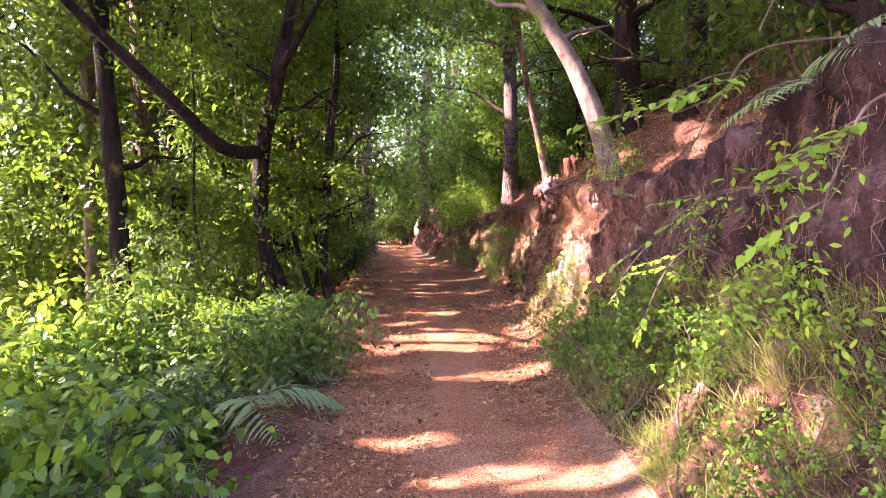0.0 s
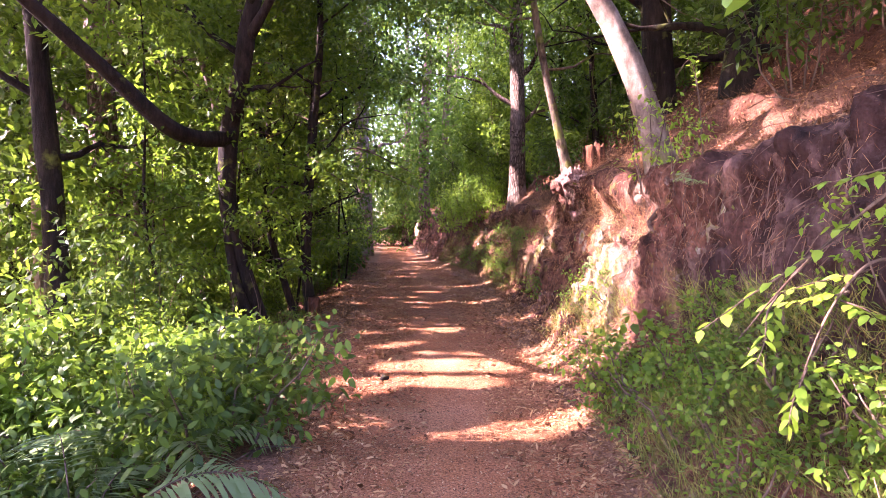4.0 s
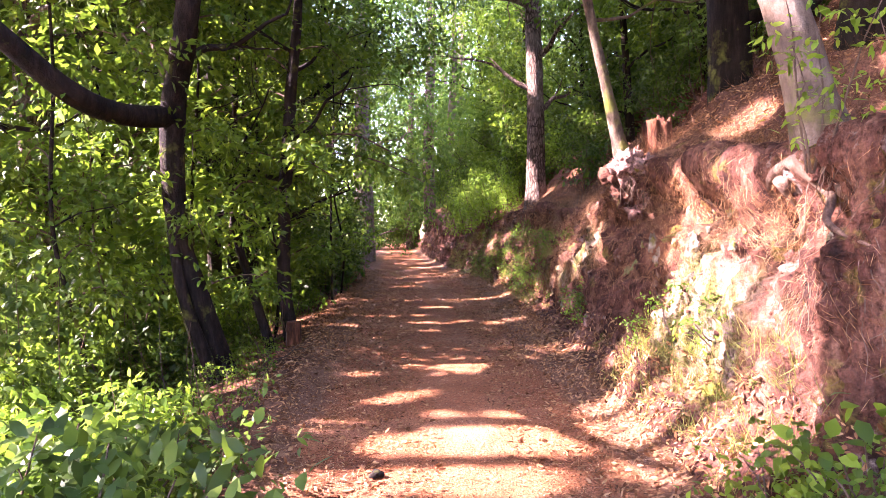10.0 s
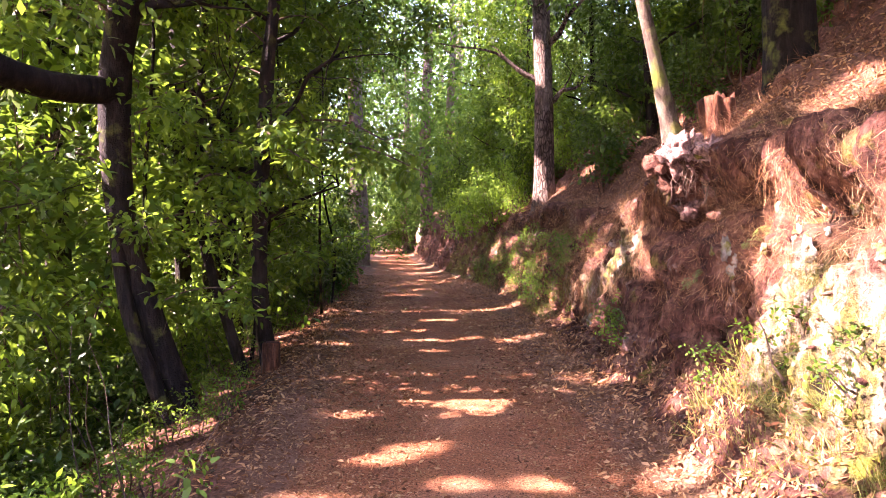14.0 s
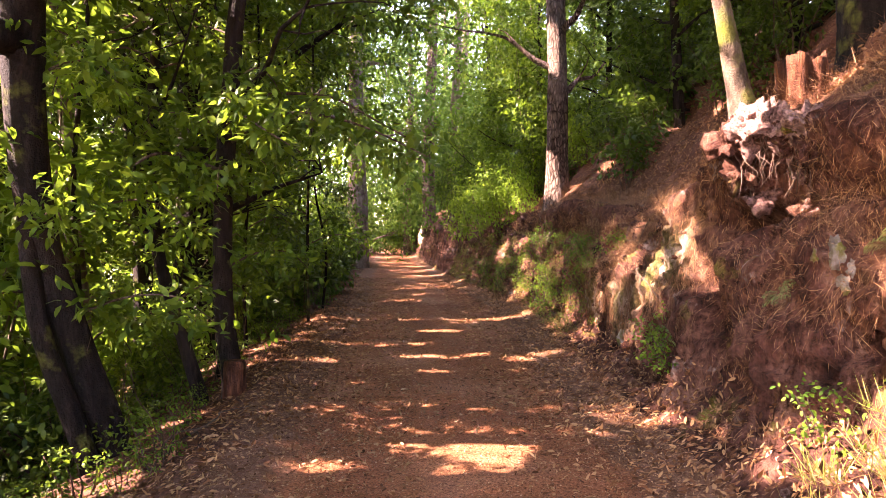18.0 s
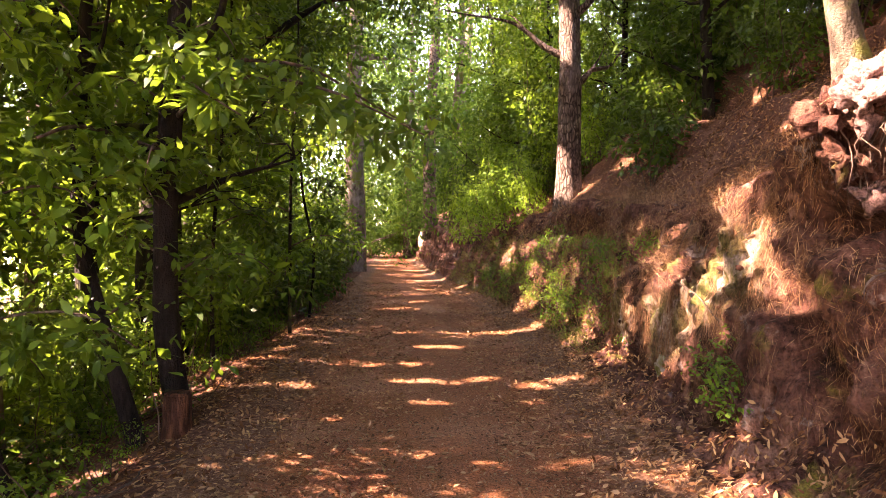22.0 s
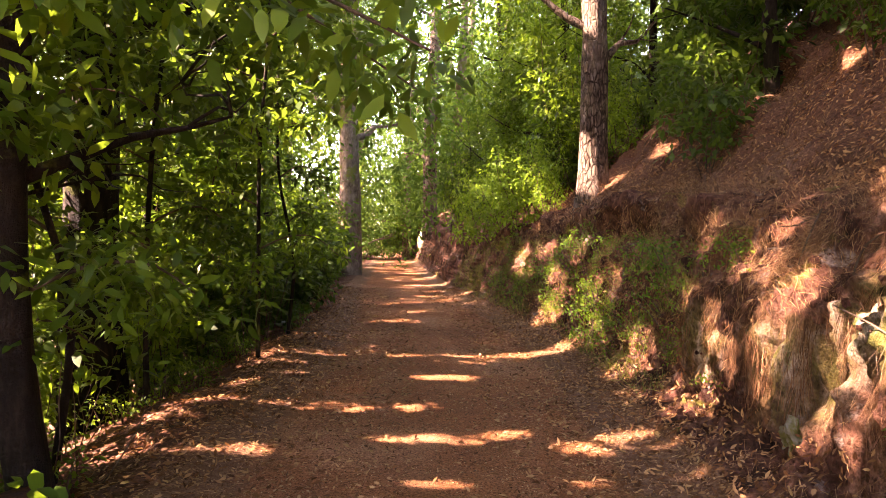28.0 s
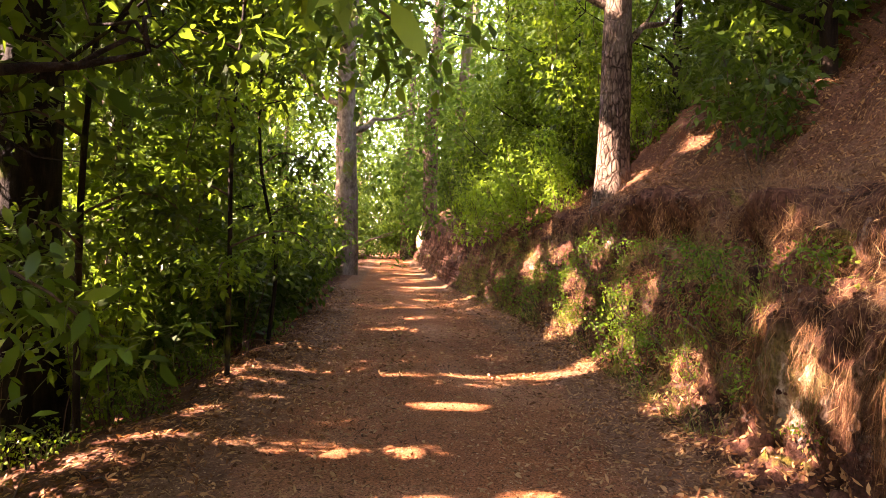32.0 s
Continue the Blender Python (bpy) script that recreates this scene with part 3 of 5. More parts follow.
def sprays(centres, rng, per=16, size=0.4, flat=0.35):
    """Leaves in loose sprays round the centres: bases, directions and upper sides."""
    n = len(centres)
    tilt = rng.normal(0, 0.35, (n, 1, 3)) + (0, 0, 1)
    off = rng.normal(0, 1, (n, per, 3))
    off /= np.linalg.norm(off, axis=2, keepdims=True)
    off *= size * rng.random((n, per, 1)) ** 0.5
    off -= tilt * (off * tilt).sum(2, keepdims=True) / (tilt**2).sum(2, keepdims=True) * (1 - flat)
    base = (centres[:, None] + off).reshape(-1, 3)
    way = (off / size + rng.normal(0, 0.5, off.shape) + (0, 0, -0.25)).reshape(-1, 3)
    up = (tilt + rng.normal(0, 0.35, off.shape)).reshape(-1, 3)
    return base, way, up


def foliage(name, centres, seed, per=16, size=0.4, leaf=0.12, slim=0.36, material=None, folded=False, open_sun=True):
    rng = np.random.default_rng(seed)
    base, way, up = sprays(np.asarray(centres, float), rng, per, size)
    length = leaf * rng.uniform(0.6, 1.25, len(base))
    if open_sun:
        keep = ~shades(base + way / np.linalg.norm(way, axis=1, keepdims=True) * length[:, None] * 0.5, 0.4 * length)
        base, way, up, length = base[keep], way[keep], up[keep], length[keep]
    return leaf_mesh(name, base, way, up, length, length * slim, material or LEAF, folded)


def in_ball(rng, n, centre, radii, hollow=0.35):
    d = rng.normal(0, 1, (n, 3))
    d /= np.linalg.norm(d, axis=1, keepdims=True)
    return np.array(centre) + d * (hollow + (1 - hollow) * rng.random((n, 1)) ** 0.6) * np.array(radii)


def thing(name, place, label, category, group=""):
    ob = new(name)
    ob.location = place
    ob.empty_display_size = 0.2
    return tagged(ob, label, category, group)


def settle(data, place):
    """Shifts a mesh that was made in the world to its thing's own origin."""
    data.transform(Matrix.Translation(-Vector(place)))
    return data


def limb_line(rng, a, b, bend=0.12, steps=4):
    a, b = np.array(a, float), np.array(b, float)
    long = np.linalg.norm(b - a)
    return [tuple(a + (b - a) * k / steps + (rng.normal(0, bend * long / steps, 3) if 0 < k < steps else 0)) for k in range(steps + 1)]


def tree(name, label, line, radii, bark, seed, limbs=6, crown=None, leaves=300, leaf=0.14, per=28, leaf_mat=None, start=0.35, reach=2.2, group="", own_limbs=(), slim=0.45, size=0.42, roots=True):
    """A tree: trunk along a line, limbs from it, and a crown of leaf sprays at the limbs' ends.
    crown: (centre, radii) of balls that the sprays fill."""
    rng = np.random.default_rng(seed)
    foot = line[0]
    top = thing(name, foot, label, "tree", group)
    if roots:
        line = [(line[0][0], line[0][1], line[0][2] - 0.35)] + list(line)
        radii = [radii[0] * 1.25] + list(radii)
    part("trunk", settle(mesh_object("trunk", *tube(line, radii, 14, 0.16, seed), bark), foot), top)
    points = np.array(line)
    ends = []
    for pts, rad in own_limbs:
        part("limb", settle(mesh_object("limb", *tube(pts, rad, 10, 0.16, seed + 5), bark), foot), top)
        ends += [pts[-1]]
    for k in range(limbs):
        f = start + (1 - start) * (k + rng.random()) / limbs
        at = f * (len(points) - 1)
        i = min(int(at), len(points) - 2)
        a = points[i] + (points[i + 1] - points[i]) * (at - i)
        r = max(0.012, 0.45 * (radii[i] + (radii[i + 1] - radii[i]) * (at - i)))
        turn = k * 2.4 + rng.random()
        b = a + np.array([math.cos(turn), math.sin(turn), rng.uniform(0.2, 0.8)]) * reach * rng.uniform(0.6, 1.15)
        pts = limb_line(rng, a, b)
        pieces = [tube(pts, [r, r * 0.75, r * 0.55, r * 0.38, r * 0.2], 6, finest=0.18)]
        for _ in range(3):
            s = np.array(pts[rng.integers(2, 5)])
            pieces.append(tube(limb_line(rng, s, s + rng.normal(0, 0.45, 3) + (b - a) * 0.25, 0.2, 3), [r * 0.3, r * 0.22, r * 0.15, r * 0.06], 5, finest=0.2))
        part("limb", settle(mesh_object("limb", *merged(pieces), bark), foot), top)
        ends.append(b)
    balls = crown or [(tuple(e), (0.9, 0.9, 0.55)) for e in ends]
    if leaves and balls:
        weight = np.array([(r[0] * r[1] * r[2]) ** 0.7 for _, r in balls])
        counts = np.maximum(3, (1.35 * leaves * weight / weight.sum()).astype(int))
        centres = np.concatenate([in_ball(rng, n, c, r) + rng.normal(0, 0.22, (n, 3)) * r for n, (c, r) in zip(counts, balls)])
        gap = np.array([noise.noise(Vector(q) * 0.9 + Vector((seed, 0, 0))) for q in centres])
        centres = centres[gap > -0.14]
        part("crown", settle(foliage("crown", centres, seed, per, size, leaf, slim, leaf_mat or LEAF), foot), top)
    return top


def shrub(name, label, seed, height=1.3, width=0.8, stems=7, leaves=60, leaf=0.11, material=None, per=12, slim=0.4, size=0.22, bark=None, folded=True):
    """A shrub at the origin: thin stems that fork, and leaf sprays along their upper parts."""
    rng = np.random.default_rng(seed)
    top = thing(name, (0, 0, 0), label, "shrub", "undergrowth shrubs")
    spots = []
    for k in range(stems):
        turn = 2.4 * k + rng.random()
        out = width * rng.uniform(0.35, 1.0)
        tip = np.array([math.cos(turn) * out, math.sin(turn) * out, height * rng.uniform(0.6, 1.05)])
        pts = limb_line(rng, (0.06 * math.cos(turn), 0.06 * math.sin(turn), -0.12), tip, 0.16, 4)
        part("stem", mesh_object("stem", *tube(pts, [0.012, 0.01, 0.008, 0.006, 0.003], 5, finest=0.3), bark or TWIG), top)
        for f in rng.uniform(0.3, 1.0, max(1, leaves // stems)):
            at = f * 4
            i = min(int(at), 3)
            a = np.array(pts[i]) + (np.array(pts[i + 1]) - pts[i]) * (at - i)
            spots.append(a + rng.normal(0, 0.13 * width + 0.06, 3))
    part("foliage", foliage("foliage", spots, seed, per, size, leaf, slim, material or LEAF, folded, False), top)
    return top


def stand(ob, x, y, turn=0.0, scale=1.0, dz=0.0, first=False):
    """Places a shrub (the first time) or a copy of it on the ground."""
    m = Matrix.LocRotScale((x, y, ground_z(x, y) + dz), Euler((0, 0, turn)), Vector((scale, scale, scale)))
    if first:
        ob.matrix_basis = m
        return ob
    keep = ob.scale.copy()
    ob.scale = (1, 1, 1)
    made = copy_thing(ob, m)
    ob.scale = keep
    return made


# ---- the trees that stand out ----
def zt(x, y, dz=0.0):
    return (x, y, ground_z(x, y) + dz)


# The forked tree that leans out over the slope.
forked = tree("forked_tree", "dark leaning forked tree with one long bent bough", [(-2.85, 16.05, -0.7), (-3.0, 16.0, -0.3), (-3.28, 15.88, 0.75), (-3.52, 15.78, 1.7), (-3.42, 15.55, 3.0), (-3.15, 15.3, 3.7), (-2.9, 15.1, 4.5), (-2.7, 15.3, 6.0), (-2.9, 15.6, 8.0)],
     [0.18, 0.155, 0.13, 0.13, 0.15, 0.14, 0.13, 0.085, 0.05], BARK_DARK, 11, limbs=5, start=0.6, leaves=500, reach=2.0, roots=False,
     crown=[((-3.6, 14.5, 7.2), (2.6, 2.6, 1.4)), ((-2.4, 16.2, 6.6), (1.8, 1.8, 1.2)), ((-5.0, 12.5, 6.4), (1.8, 2.2, 1.0))],
     own_limbs=[([(-2.95, 15.75, -0.6), (-3.15, 15.7, 0.1), (-3.4, 15.65, 0.9), (-3.55, 15.7, 1.7)], [0.09, 0.08, 0.075, 0.06]), ([(-3.42, 15.5, 3.05), (-3.55, 14.8, 2.95), (-3.6, 14.0, 3.02), (-3.95, 13.2, 3.6), (-4.5, 12.2, 4.4), (-5.2, 11.2, 5.4)], [0.13, 0.12, 0.115, 0.09, 0.075, 0.04]),
                ([(-2.9, 15.1, 4.45), (-2.6, 15.0, 4.8), (-2.2, 14.9, 5.4), (-1.8, 15.2, 6.2)], [0.1, 0.075, 0.055, 0.03])])
# Straight dark trunk and a pale-sided pine farther down the slope.
tree("straight_tree", "slim straight tree with dark bark below the trail", [zt(-5.5, 14.4), (-5.6, 14.45, 1.7), (-5.85, 14.5, 4.5), (-6.0, 14.5, 8.0), (-6.1, 14.6, 12.0)], [0.19, 0.16, 0.15, 0.11, 0.05], BARK_DARK, 12,
     limbs=8, start=0.45, leaves=420, crown=[((-6, 14.5, 9), (3.2, 3.2, 2.6)), ((-5, 13, 7), (2.2, 2.2, 1.4))])
tree("pine_tree", "old pine with flaking reddish bark below the trail", [zt(-7.1, 18.0), (-7.1, 18.0, 2.3), (-7.2, 18.0, 5.0), (-7.3, 18.1, 8.5), (-7.3, 18.2, 13.0)], [0.33, 0.27, 0.25, 0.2, 0.08], BARK_PINE, 13,
     limbs=9, start=0.35, leaves=420, leaf_mat=LEAF_DARK, crown=[((-7.5, 18, 10), (3.4, 3.4, 2.6)), ((-6.5, 17, 7.5), (2.4, 2.4, 1.4))])
# This pine takes the dark bark in place of shade on its near side.
tree("pine_tree", "thick deeply furrowed pine, its bark darkened for shade, beside the trail", [zt(-5.2, 21.6), (-5.2, 21.6, 1.8), (-5.15, 21.6, 4.5), (-5.2, 21.7, 8.0), (-5.3, 21.8, 13.0)], [0.38, 0.3, 0.28, 0.22, 0.08], BARK_DARK, 14,
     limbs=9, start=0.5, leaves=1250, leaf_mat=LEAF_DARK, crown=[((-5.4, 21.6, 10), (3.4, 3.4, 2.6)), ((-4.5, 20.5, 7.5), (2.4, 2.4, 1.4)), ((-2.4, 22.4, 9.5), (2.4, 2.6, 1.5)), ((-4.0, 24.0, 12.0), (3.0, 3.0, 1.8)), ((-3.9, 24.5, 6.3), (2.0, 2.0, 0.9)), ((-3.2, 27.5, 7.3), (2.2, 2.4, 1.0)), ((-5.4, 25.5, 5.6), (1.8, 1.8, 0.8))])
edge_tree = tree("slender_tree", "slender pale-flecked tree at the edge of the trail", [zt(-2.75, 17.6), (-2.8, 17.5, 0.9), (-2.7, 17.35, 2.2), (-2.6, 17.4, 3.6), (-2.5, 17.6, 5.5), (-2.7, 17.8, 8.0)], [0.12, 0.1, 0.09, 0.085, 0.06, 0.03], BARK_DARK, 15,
     limbs=8, start=0.4, leaves=640, reach=1.8, crown=[((-2.5, 17.6, 6.2), (2.2, 2.4, 1.5)), ((-2.2, 18.6, 8.6), (2.6, 2.8, 1.5)), ((-1.8, 18.6, 4.6), (1.3, 1.3, 0.6)), ((-1.8, 18.9, 3.3), (1.0, 1.0, 0.4)), ((-2.0, 20.0, 3.0), (0.9, 0.9, 0.4)), ((-3.6, 17.0, 5.0), (1.3, 1.3, 0.8))])
over = np.random.default_rng(90)


def leafy_bough(top, pts, sprays_on=34, leaf=0.14, material=None, loose=0.17, thick=0.022):
    """A thin bough with sprays of leaves, as part of a tree."""
    foot = tuple(top.location)
    bough = part("bough", settle(mesh_object("bough", *tube(pts, [thick * f for f in (1, 0.72, 0.5, 0.22)][:len(pts)], 6, finest=0.1), TWIG), foot), top)
    line = np.array(pts)
    at = over.uniform(0.25, 1.0, sprays_on) * (len(line) - 1)
    low = np.minimum(at.astype(int), len(line) - 2)
    mids = line[low] + (line[low + 1] - line[low]) * (at - low)[:, None] + over.normal(0, loose, (sprays_on, 3)) * (1, 1, 0.6)
    spray = part("leaf_spray", settle(foliage("leaf_spray", mids, int(over.integers(1, 999)), 10, 0.2, leaf, 0.4, material or LEAF, True), foot), bough)
    tagged(spray, kind="stuff")


for pts in ([(-2.66, 17.35, 2.5), (-2.0, 17.0, 2.72), (-1.3, 16.95, 2.62), (-0.6, 17.02, 2.3)], [(-2.68, 17.35, 2.8), (-2.45, 16.8, 2.85), (-2.1, 16.5, 2.6), (-1.7, 16.45, 2.35)], [(-2.6, 17.45, 3.0), (-2.0, 18.5, 3.2), (-1.5, 19.3, 3.0), (-1.0, 20.0, 2.75)], [(-2.65, 17.4, 2.2), (-3.0, 16.8, 2.35), (-3.0, 16.3, 2.2)]):
    leafy_bough(edge_tree, pts)


def dress(top, column, count, low, high, reach, material, away=0.0):
    """Leafy boughs all round a stem between two heights."""
    for k in range(count):
        z = low + (high - low) * (k + over.random()) / count
        a = np.array([np.interp(z, [c[2] for c in column], [c[i] for c in column]) for i in (0, 1)] + [z])
        turn = 2.4 * k + over.random() + away
        out = np.array([math.cos(turn), math.sin(turn), 0.0]) * reach * over.uniform(0.6, 1.2)
        leafy_bough(top, [tuple(a), tuple(a + out * 0.35 + (0, 0, 0.16)), tuple(a + out * 0.7 + (0, 0, 0.16)), tuple(a + out + (0, 0, -0.08))], 22, 0.115, material, 0.19, 0.014)


dress(edge_tree, [(-2.8, 17.5, 0.9), (-2.7, 17.35, 2.2), (-2.6, 17.4, 3.6), (-2.5, 17.6, 5.5)], 9, 0.9, 4.6, 0.9, LEAF)
dress(forked, [(-3.28, 15.88, 0.75), (-3.52, 15.78, 1.7), (-3.42, 15.55, 3.0), (-2.9, 15.1, 4.5)], 9, 0.7, 4.2, 0.95, LEAF)
tree("slender_tree", "thin pale stem leaning behind a forked tree", [zt(-4.05, 17.2), (-4.2, 17.1, 2.4), (-4.38, 17.1, 3.9), (-4.98, 17.1, 5.9), (-5.4, 17.2, 8.0)], [0.075, 0.06, 0.052, 0.045, 0.02], BARK_PALE, 24,
     limbs=5, start=0.5, leaves=200, reach=1.4, crown=[((-5.2, 17.2, 7.0), (1.6, 1.6, 1.2))])
curved = tree("slender_tree", "thin curved sapling beside a slender tree", [zt(-2.95, 17.3), (-3.15, 17.3, 0.6), (-3.45, 17.35, 1.6), (-3.55, 17.5, 2.8), (-3.5, 17.6, 4.5), (-3.7, 17.8, 6.5)], [0.075, 0.065, 0.06, 0.055, 0.045, 0.02], BARK_DARK, 16,
     limbs=6, start=0.45, leaves=240, reach=1.4, crown=[((-3.6, 17.6, 5.4), (1.6, 1.6, 1.2)), ((-3.2, 18.0, 3.6), (0.9, 0.9, 0.5))])
dark_stem = tree("slender_tree", "straight dark tree in thick undergrowth", [zt(-4.7, 19.2), (-4.75, 19.3, 2.2), (-4.8, 19.4, 5.0), (-4.9, 19.4, 9.5)], [0.14, 0.12, 0.1, 0.04], BARK_DARK, 17,
     limbs=7, start=0.4, leaves=360, crown=[((-4.8, 19.3, 7.2), (2.6, 2.6, 2.0)), ((-4.2, 19.8, 4.8), (1.5, 1.5, 0.8))])
dress(curved, [(-3.15, 17.3, 0.6), (-3.45, 17.35, 1.6), (-3.55, 17.5, 2.8), (-3.5, 17.6, 4.5)], 8, 0.8, 4.2, 0.9, LEAF, 1.0)
dress(dark_stem, [(-4.7, 19.2, 0.0), (-4.75, 19.3, 2.2), (-4.8, 19.4, 5.0)], 12, 0.8, 4.8, 1.2, LEAF, 2.0)
for k, (x, y, lean) in enumerate([(-3.35, 18.5, -0.25), (-3.7, 16.5, 0.1), (-3.8, 20.4, 0.2), (-4.1, 14.6, -0.2), (-3.5, 22.4, 0.1), (-3.9, 24.6, -0.2)]):
    z = ground_z(x, y)
    line = [(x, y, z), (x - 0.3 * lean, y + 0.08, z + 1.2), (x + 0.6 * lean, y - 0.1, z + 2.6), (x + lean, y + 0.1, z + 4.4), (x + lean, y, z + 6.2)]
    thin = tree("sapling_tree", "thin dark-stemmed sapling with layered green leaves", line, [0.03, 0.026, 0.022, 0.018, 0.008], BARK_DARK, 50 + k, limbs=3, start=0.6, leaves=60, reach=1.0, group="saplings beside the trail", crown=[((x + lean, y, z + 5.4), (1.1, 1.1, 0.8))])
    dress(thin, line, 8, z + 0.9, z + 4.6, 0.95, (LEAF, LEAF_BRIGHT, LEAF_DARK)[k % 3], k)
tree("tall_tree", "tall pale-trunked tree far along the trail", [zt(-7.05, 40.6), (-7.05, 40.6, 3.2), (-7.1, 40.6, 7.0), (-7.0, 40.7, 12.0), (-6.6, 40.9, 17.0)], [0.55, 0.42, 0.36, 0.3, 0.1], BARK_PALE, 18,
     limbs=8, start=0.5, leaves=420, leaf=0.22, reach=3.5, size=0.7, crown=[((-7, 40.6, 14), (5, 5, 3)), ((-8.5, 40, 9.5), (2.5, 2.5, 1.5))])
# Trees on the bank and the slope above it.
tree("beech_tree", "smooth pale-barked tree leaning out from the bank", [(2.86, 12.66, 1.75), (2.7, 12.63, 2.05), (2.57, 12.58, 2.45), (2.38, 12.55, 3.1), (2.09, 12.6, 3.8), (1.75, 12.6, 4.35), (1.45, 12.6, 4.85), (0.85, 12.5, 6.2), (0.5, 12.4, 8.5)], [0.3, 0.23, 0.155, 0.13, 0.115, 0.105, 0.1, 0.075, 0.04], BARK_PALE, 19,
     limbs=7, start=0.55, leaves=420, roots=False, crown=[((1.0, 12.0, 8.0), (3.0, 3.0, 1.6)), ((2.6, 11.6, 6.6), (1.8, 1.8, 1.0))])
tree("leaning_tree", "thin mossy tree rooted on an eroded brow", [(2.0, 16.4, 2.4), (1.92, 16.38, 2.7), (1.75, 16.3, 3.4), (1.5, 16.2, 4.6), (1.3, 16.1, 6.0), (1.2, 16.2, 8.0)], [0.13, 0.085, 0.064, 0.057, 0.045, 0.025], BARK_MOSSY, 20,
     limbs=6, start=0.5, leaves=300, roots=False, crown=[((1.3, 16.2, 7.0), (2.0, 2.0, 1.4))])
tree("pine_tree", "tall pine with pale plated bark above the bank", [zt(1.2, 27.5), (1.2, 27.5, 3.6), (1.2, 27.5, 5.5), (1.15, 27.5, 9.0), (1.1, 27.6, 15.0)], [0.34, 0.26, 0.24, 0.21, 0.08], BARK_PINE, 21,
     limbs=9, start=0.5, leaves=760, leaf_mat=LEAF_DARK, crown=[((1.1, 27.5, 11), (3.6, 3.6, 2.6)), ((-1.2, 26.0, 9.0), (2.4, 2.6, 1.3))])
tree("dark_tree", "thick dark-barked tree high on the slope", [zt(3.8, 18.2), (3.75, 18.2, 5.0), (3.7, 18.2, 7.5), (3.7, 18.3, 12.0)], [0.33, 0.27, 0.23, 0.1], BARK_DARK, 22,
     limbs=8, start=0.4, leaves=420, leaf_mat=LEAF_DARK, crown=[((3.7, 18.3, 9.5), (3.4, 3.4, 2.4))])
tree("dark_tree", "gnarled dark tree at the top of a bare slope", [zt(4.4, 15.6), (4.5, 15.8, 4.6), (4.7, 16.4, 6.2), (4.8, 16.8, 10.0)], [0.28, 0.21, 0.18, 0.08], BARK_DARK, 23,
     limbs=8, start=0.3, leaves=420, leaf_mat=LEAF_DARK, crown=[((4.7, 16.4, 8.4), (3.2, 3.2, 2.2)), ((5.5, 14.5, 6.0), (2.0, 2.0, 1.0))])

# ---- the forest below the trail and its canopy ----
rng = np.random.default_rng(5)
# The ones outside the view are added to shade the trail and bank.
FOREST = [(-6.0, 6.6), (-8.8, 6.2), (-6.4, 3.4), (-8.2, 17.6), (-10.4, 19.4), (-7.4, 20.2), (-9.2, 24.0), (-11.8, 21.8), (-4.6, 5.0), (-7.6, 8.2), (-9.0, 12.4), (-10.6, 16.2), (-8.8, 21.5), (-11.5, 24.5), (-6.8, 25.5), (-9.6, 28.0), (-8.6, 30.5), (-12.5, 31.5), (-10.6, 33.5), (-10.5, 37.0), (-14.0, 20.0), (-13.0, 9.5), (-15.5, 27.0), (-6.5, 1.0), (-9.5, 3.5)]
for k, (x, y) in enumerate(FOREST):
    tall = rng.uniform(16, 20) if x > -9.7 else rng.uniform(14, 18)
    z = ground_z(x, y)
    lean = rng.normal(0, 0.35, 2)
    line = [(x, y, z), (x + 0.2 * lean[0], y + 0.2 * lean[1], z + 0.25 * tall), (x + 0.5 * lean[0], y + 0.5 * lean[1], z + 0.55 * tall), (x + lean[0], y + lean[1], z + tall)]
    r = rng.uniform(0.1, 0.22)
    balls = [((x + rng.normal(0, 1.2), y + rng.normal(0, 1.2), z + tall * f), (2.7, 2.7, 1.5)) for f in ((0.28, 0.42, 0.56, 0.7, 0.83, 0.96) if y > 14 else (0.5, 0.64, 0.74, 0.85, 0.96))]
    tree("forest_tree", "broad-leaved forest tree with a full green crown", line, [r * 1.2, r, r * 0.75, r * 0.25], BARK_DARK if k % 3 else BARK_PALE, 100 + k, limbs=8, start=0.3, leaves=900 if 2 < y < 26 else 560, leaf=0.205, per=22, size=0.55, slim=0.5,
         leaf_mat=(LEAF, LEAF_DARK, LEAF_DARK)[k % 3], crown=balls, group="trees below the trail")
# Added tall trees whose crowns keep the sun off hill and far leaves.
for k, (x, y) in enumerate([(-13.5, 30.5), (-14.5, 36.0), (-13.0, 41.0), (-17.0, 46.0), (-9.8, 9.0), (-11.2, 11.2), (-10.4, 5.6), (-12.6, 13.4), (-12.0, 16.8), (-13.0, 22.5), (-11.0, 26.5)]):
    tall = rng.uniform(20, 23)
    z = ground_z(x, y)
    balls = [((x + rng.normal(0, 1.2), y + rng.normal(0, 1.2), z + tall * f), (2.8, 2.8, 1.5)) for f in (0.34, 0.55, 0.68, 0.8, 0.93)]
    tree("forest_tree", "tall slim forest tree added down the slope for shade", [(x, y, z), (x + 0.1, y, z + 0.3 * tall), (x - 0.1, y, z + 0.6 * tall), (x, y, z + tall)], [0.24, 0.19, 0.14, 0.05], BARK_DARK, 300 + k, limbs=7, start=0.35, leaves=800, leaf=0.2, per=22, size=0.55, slim=0.5,
         leaf_mat=(LEAF, LEAF_DARK)[k % 2], crown=balls, group="trees below the trail")
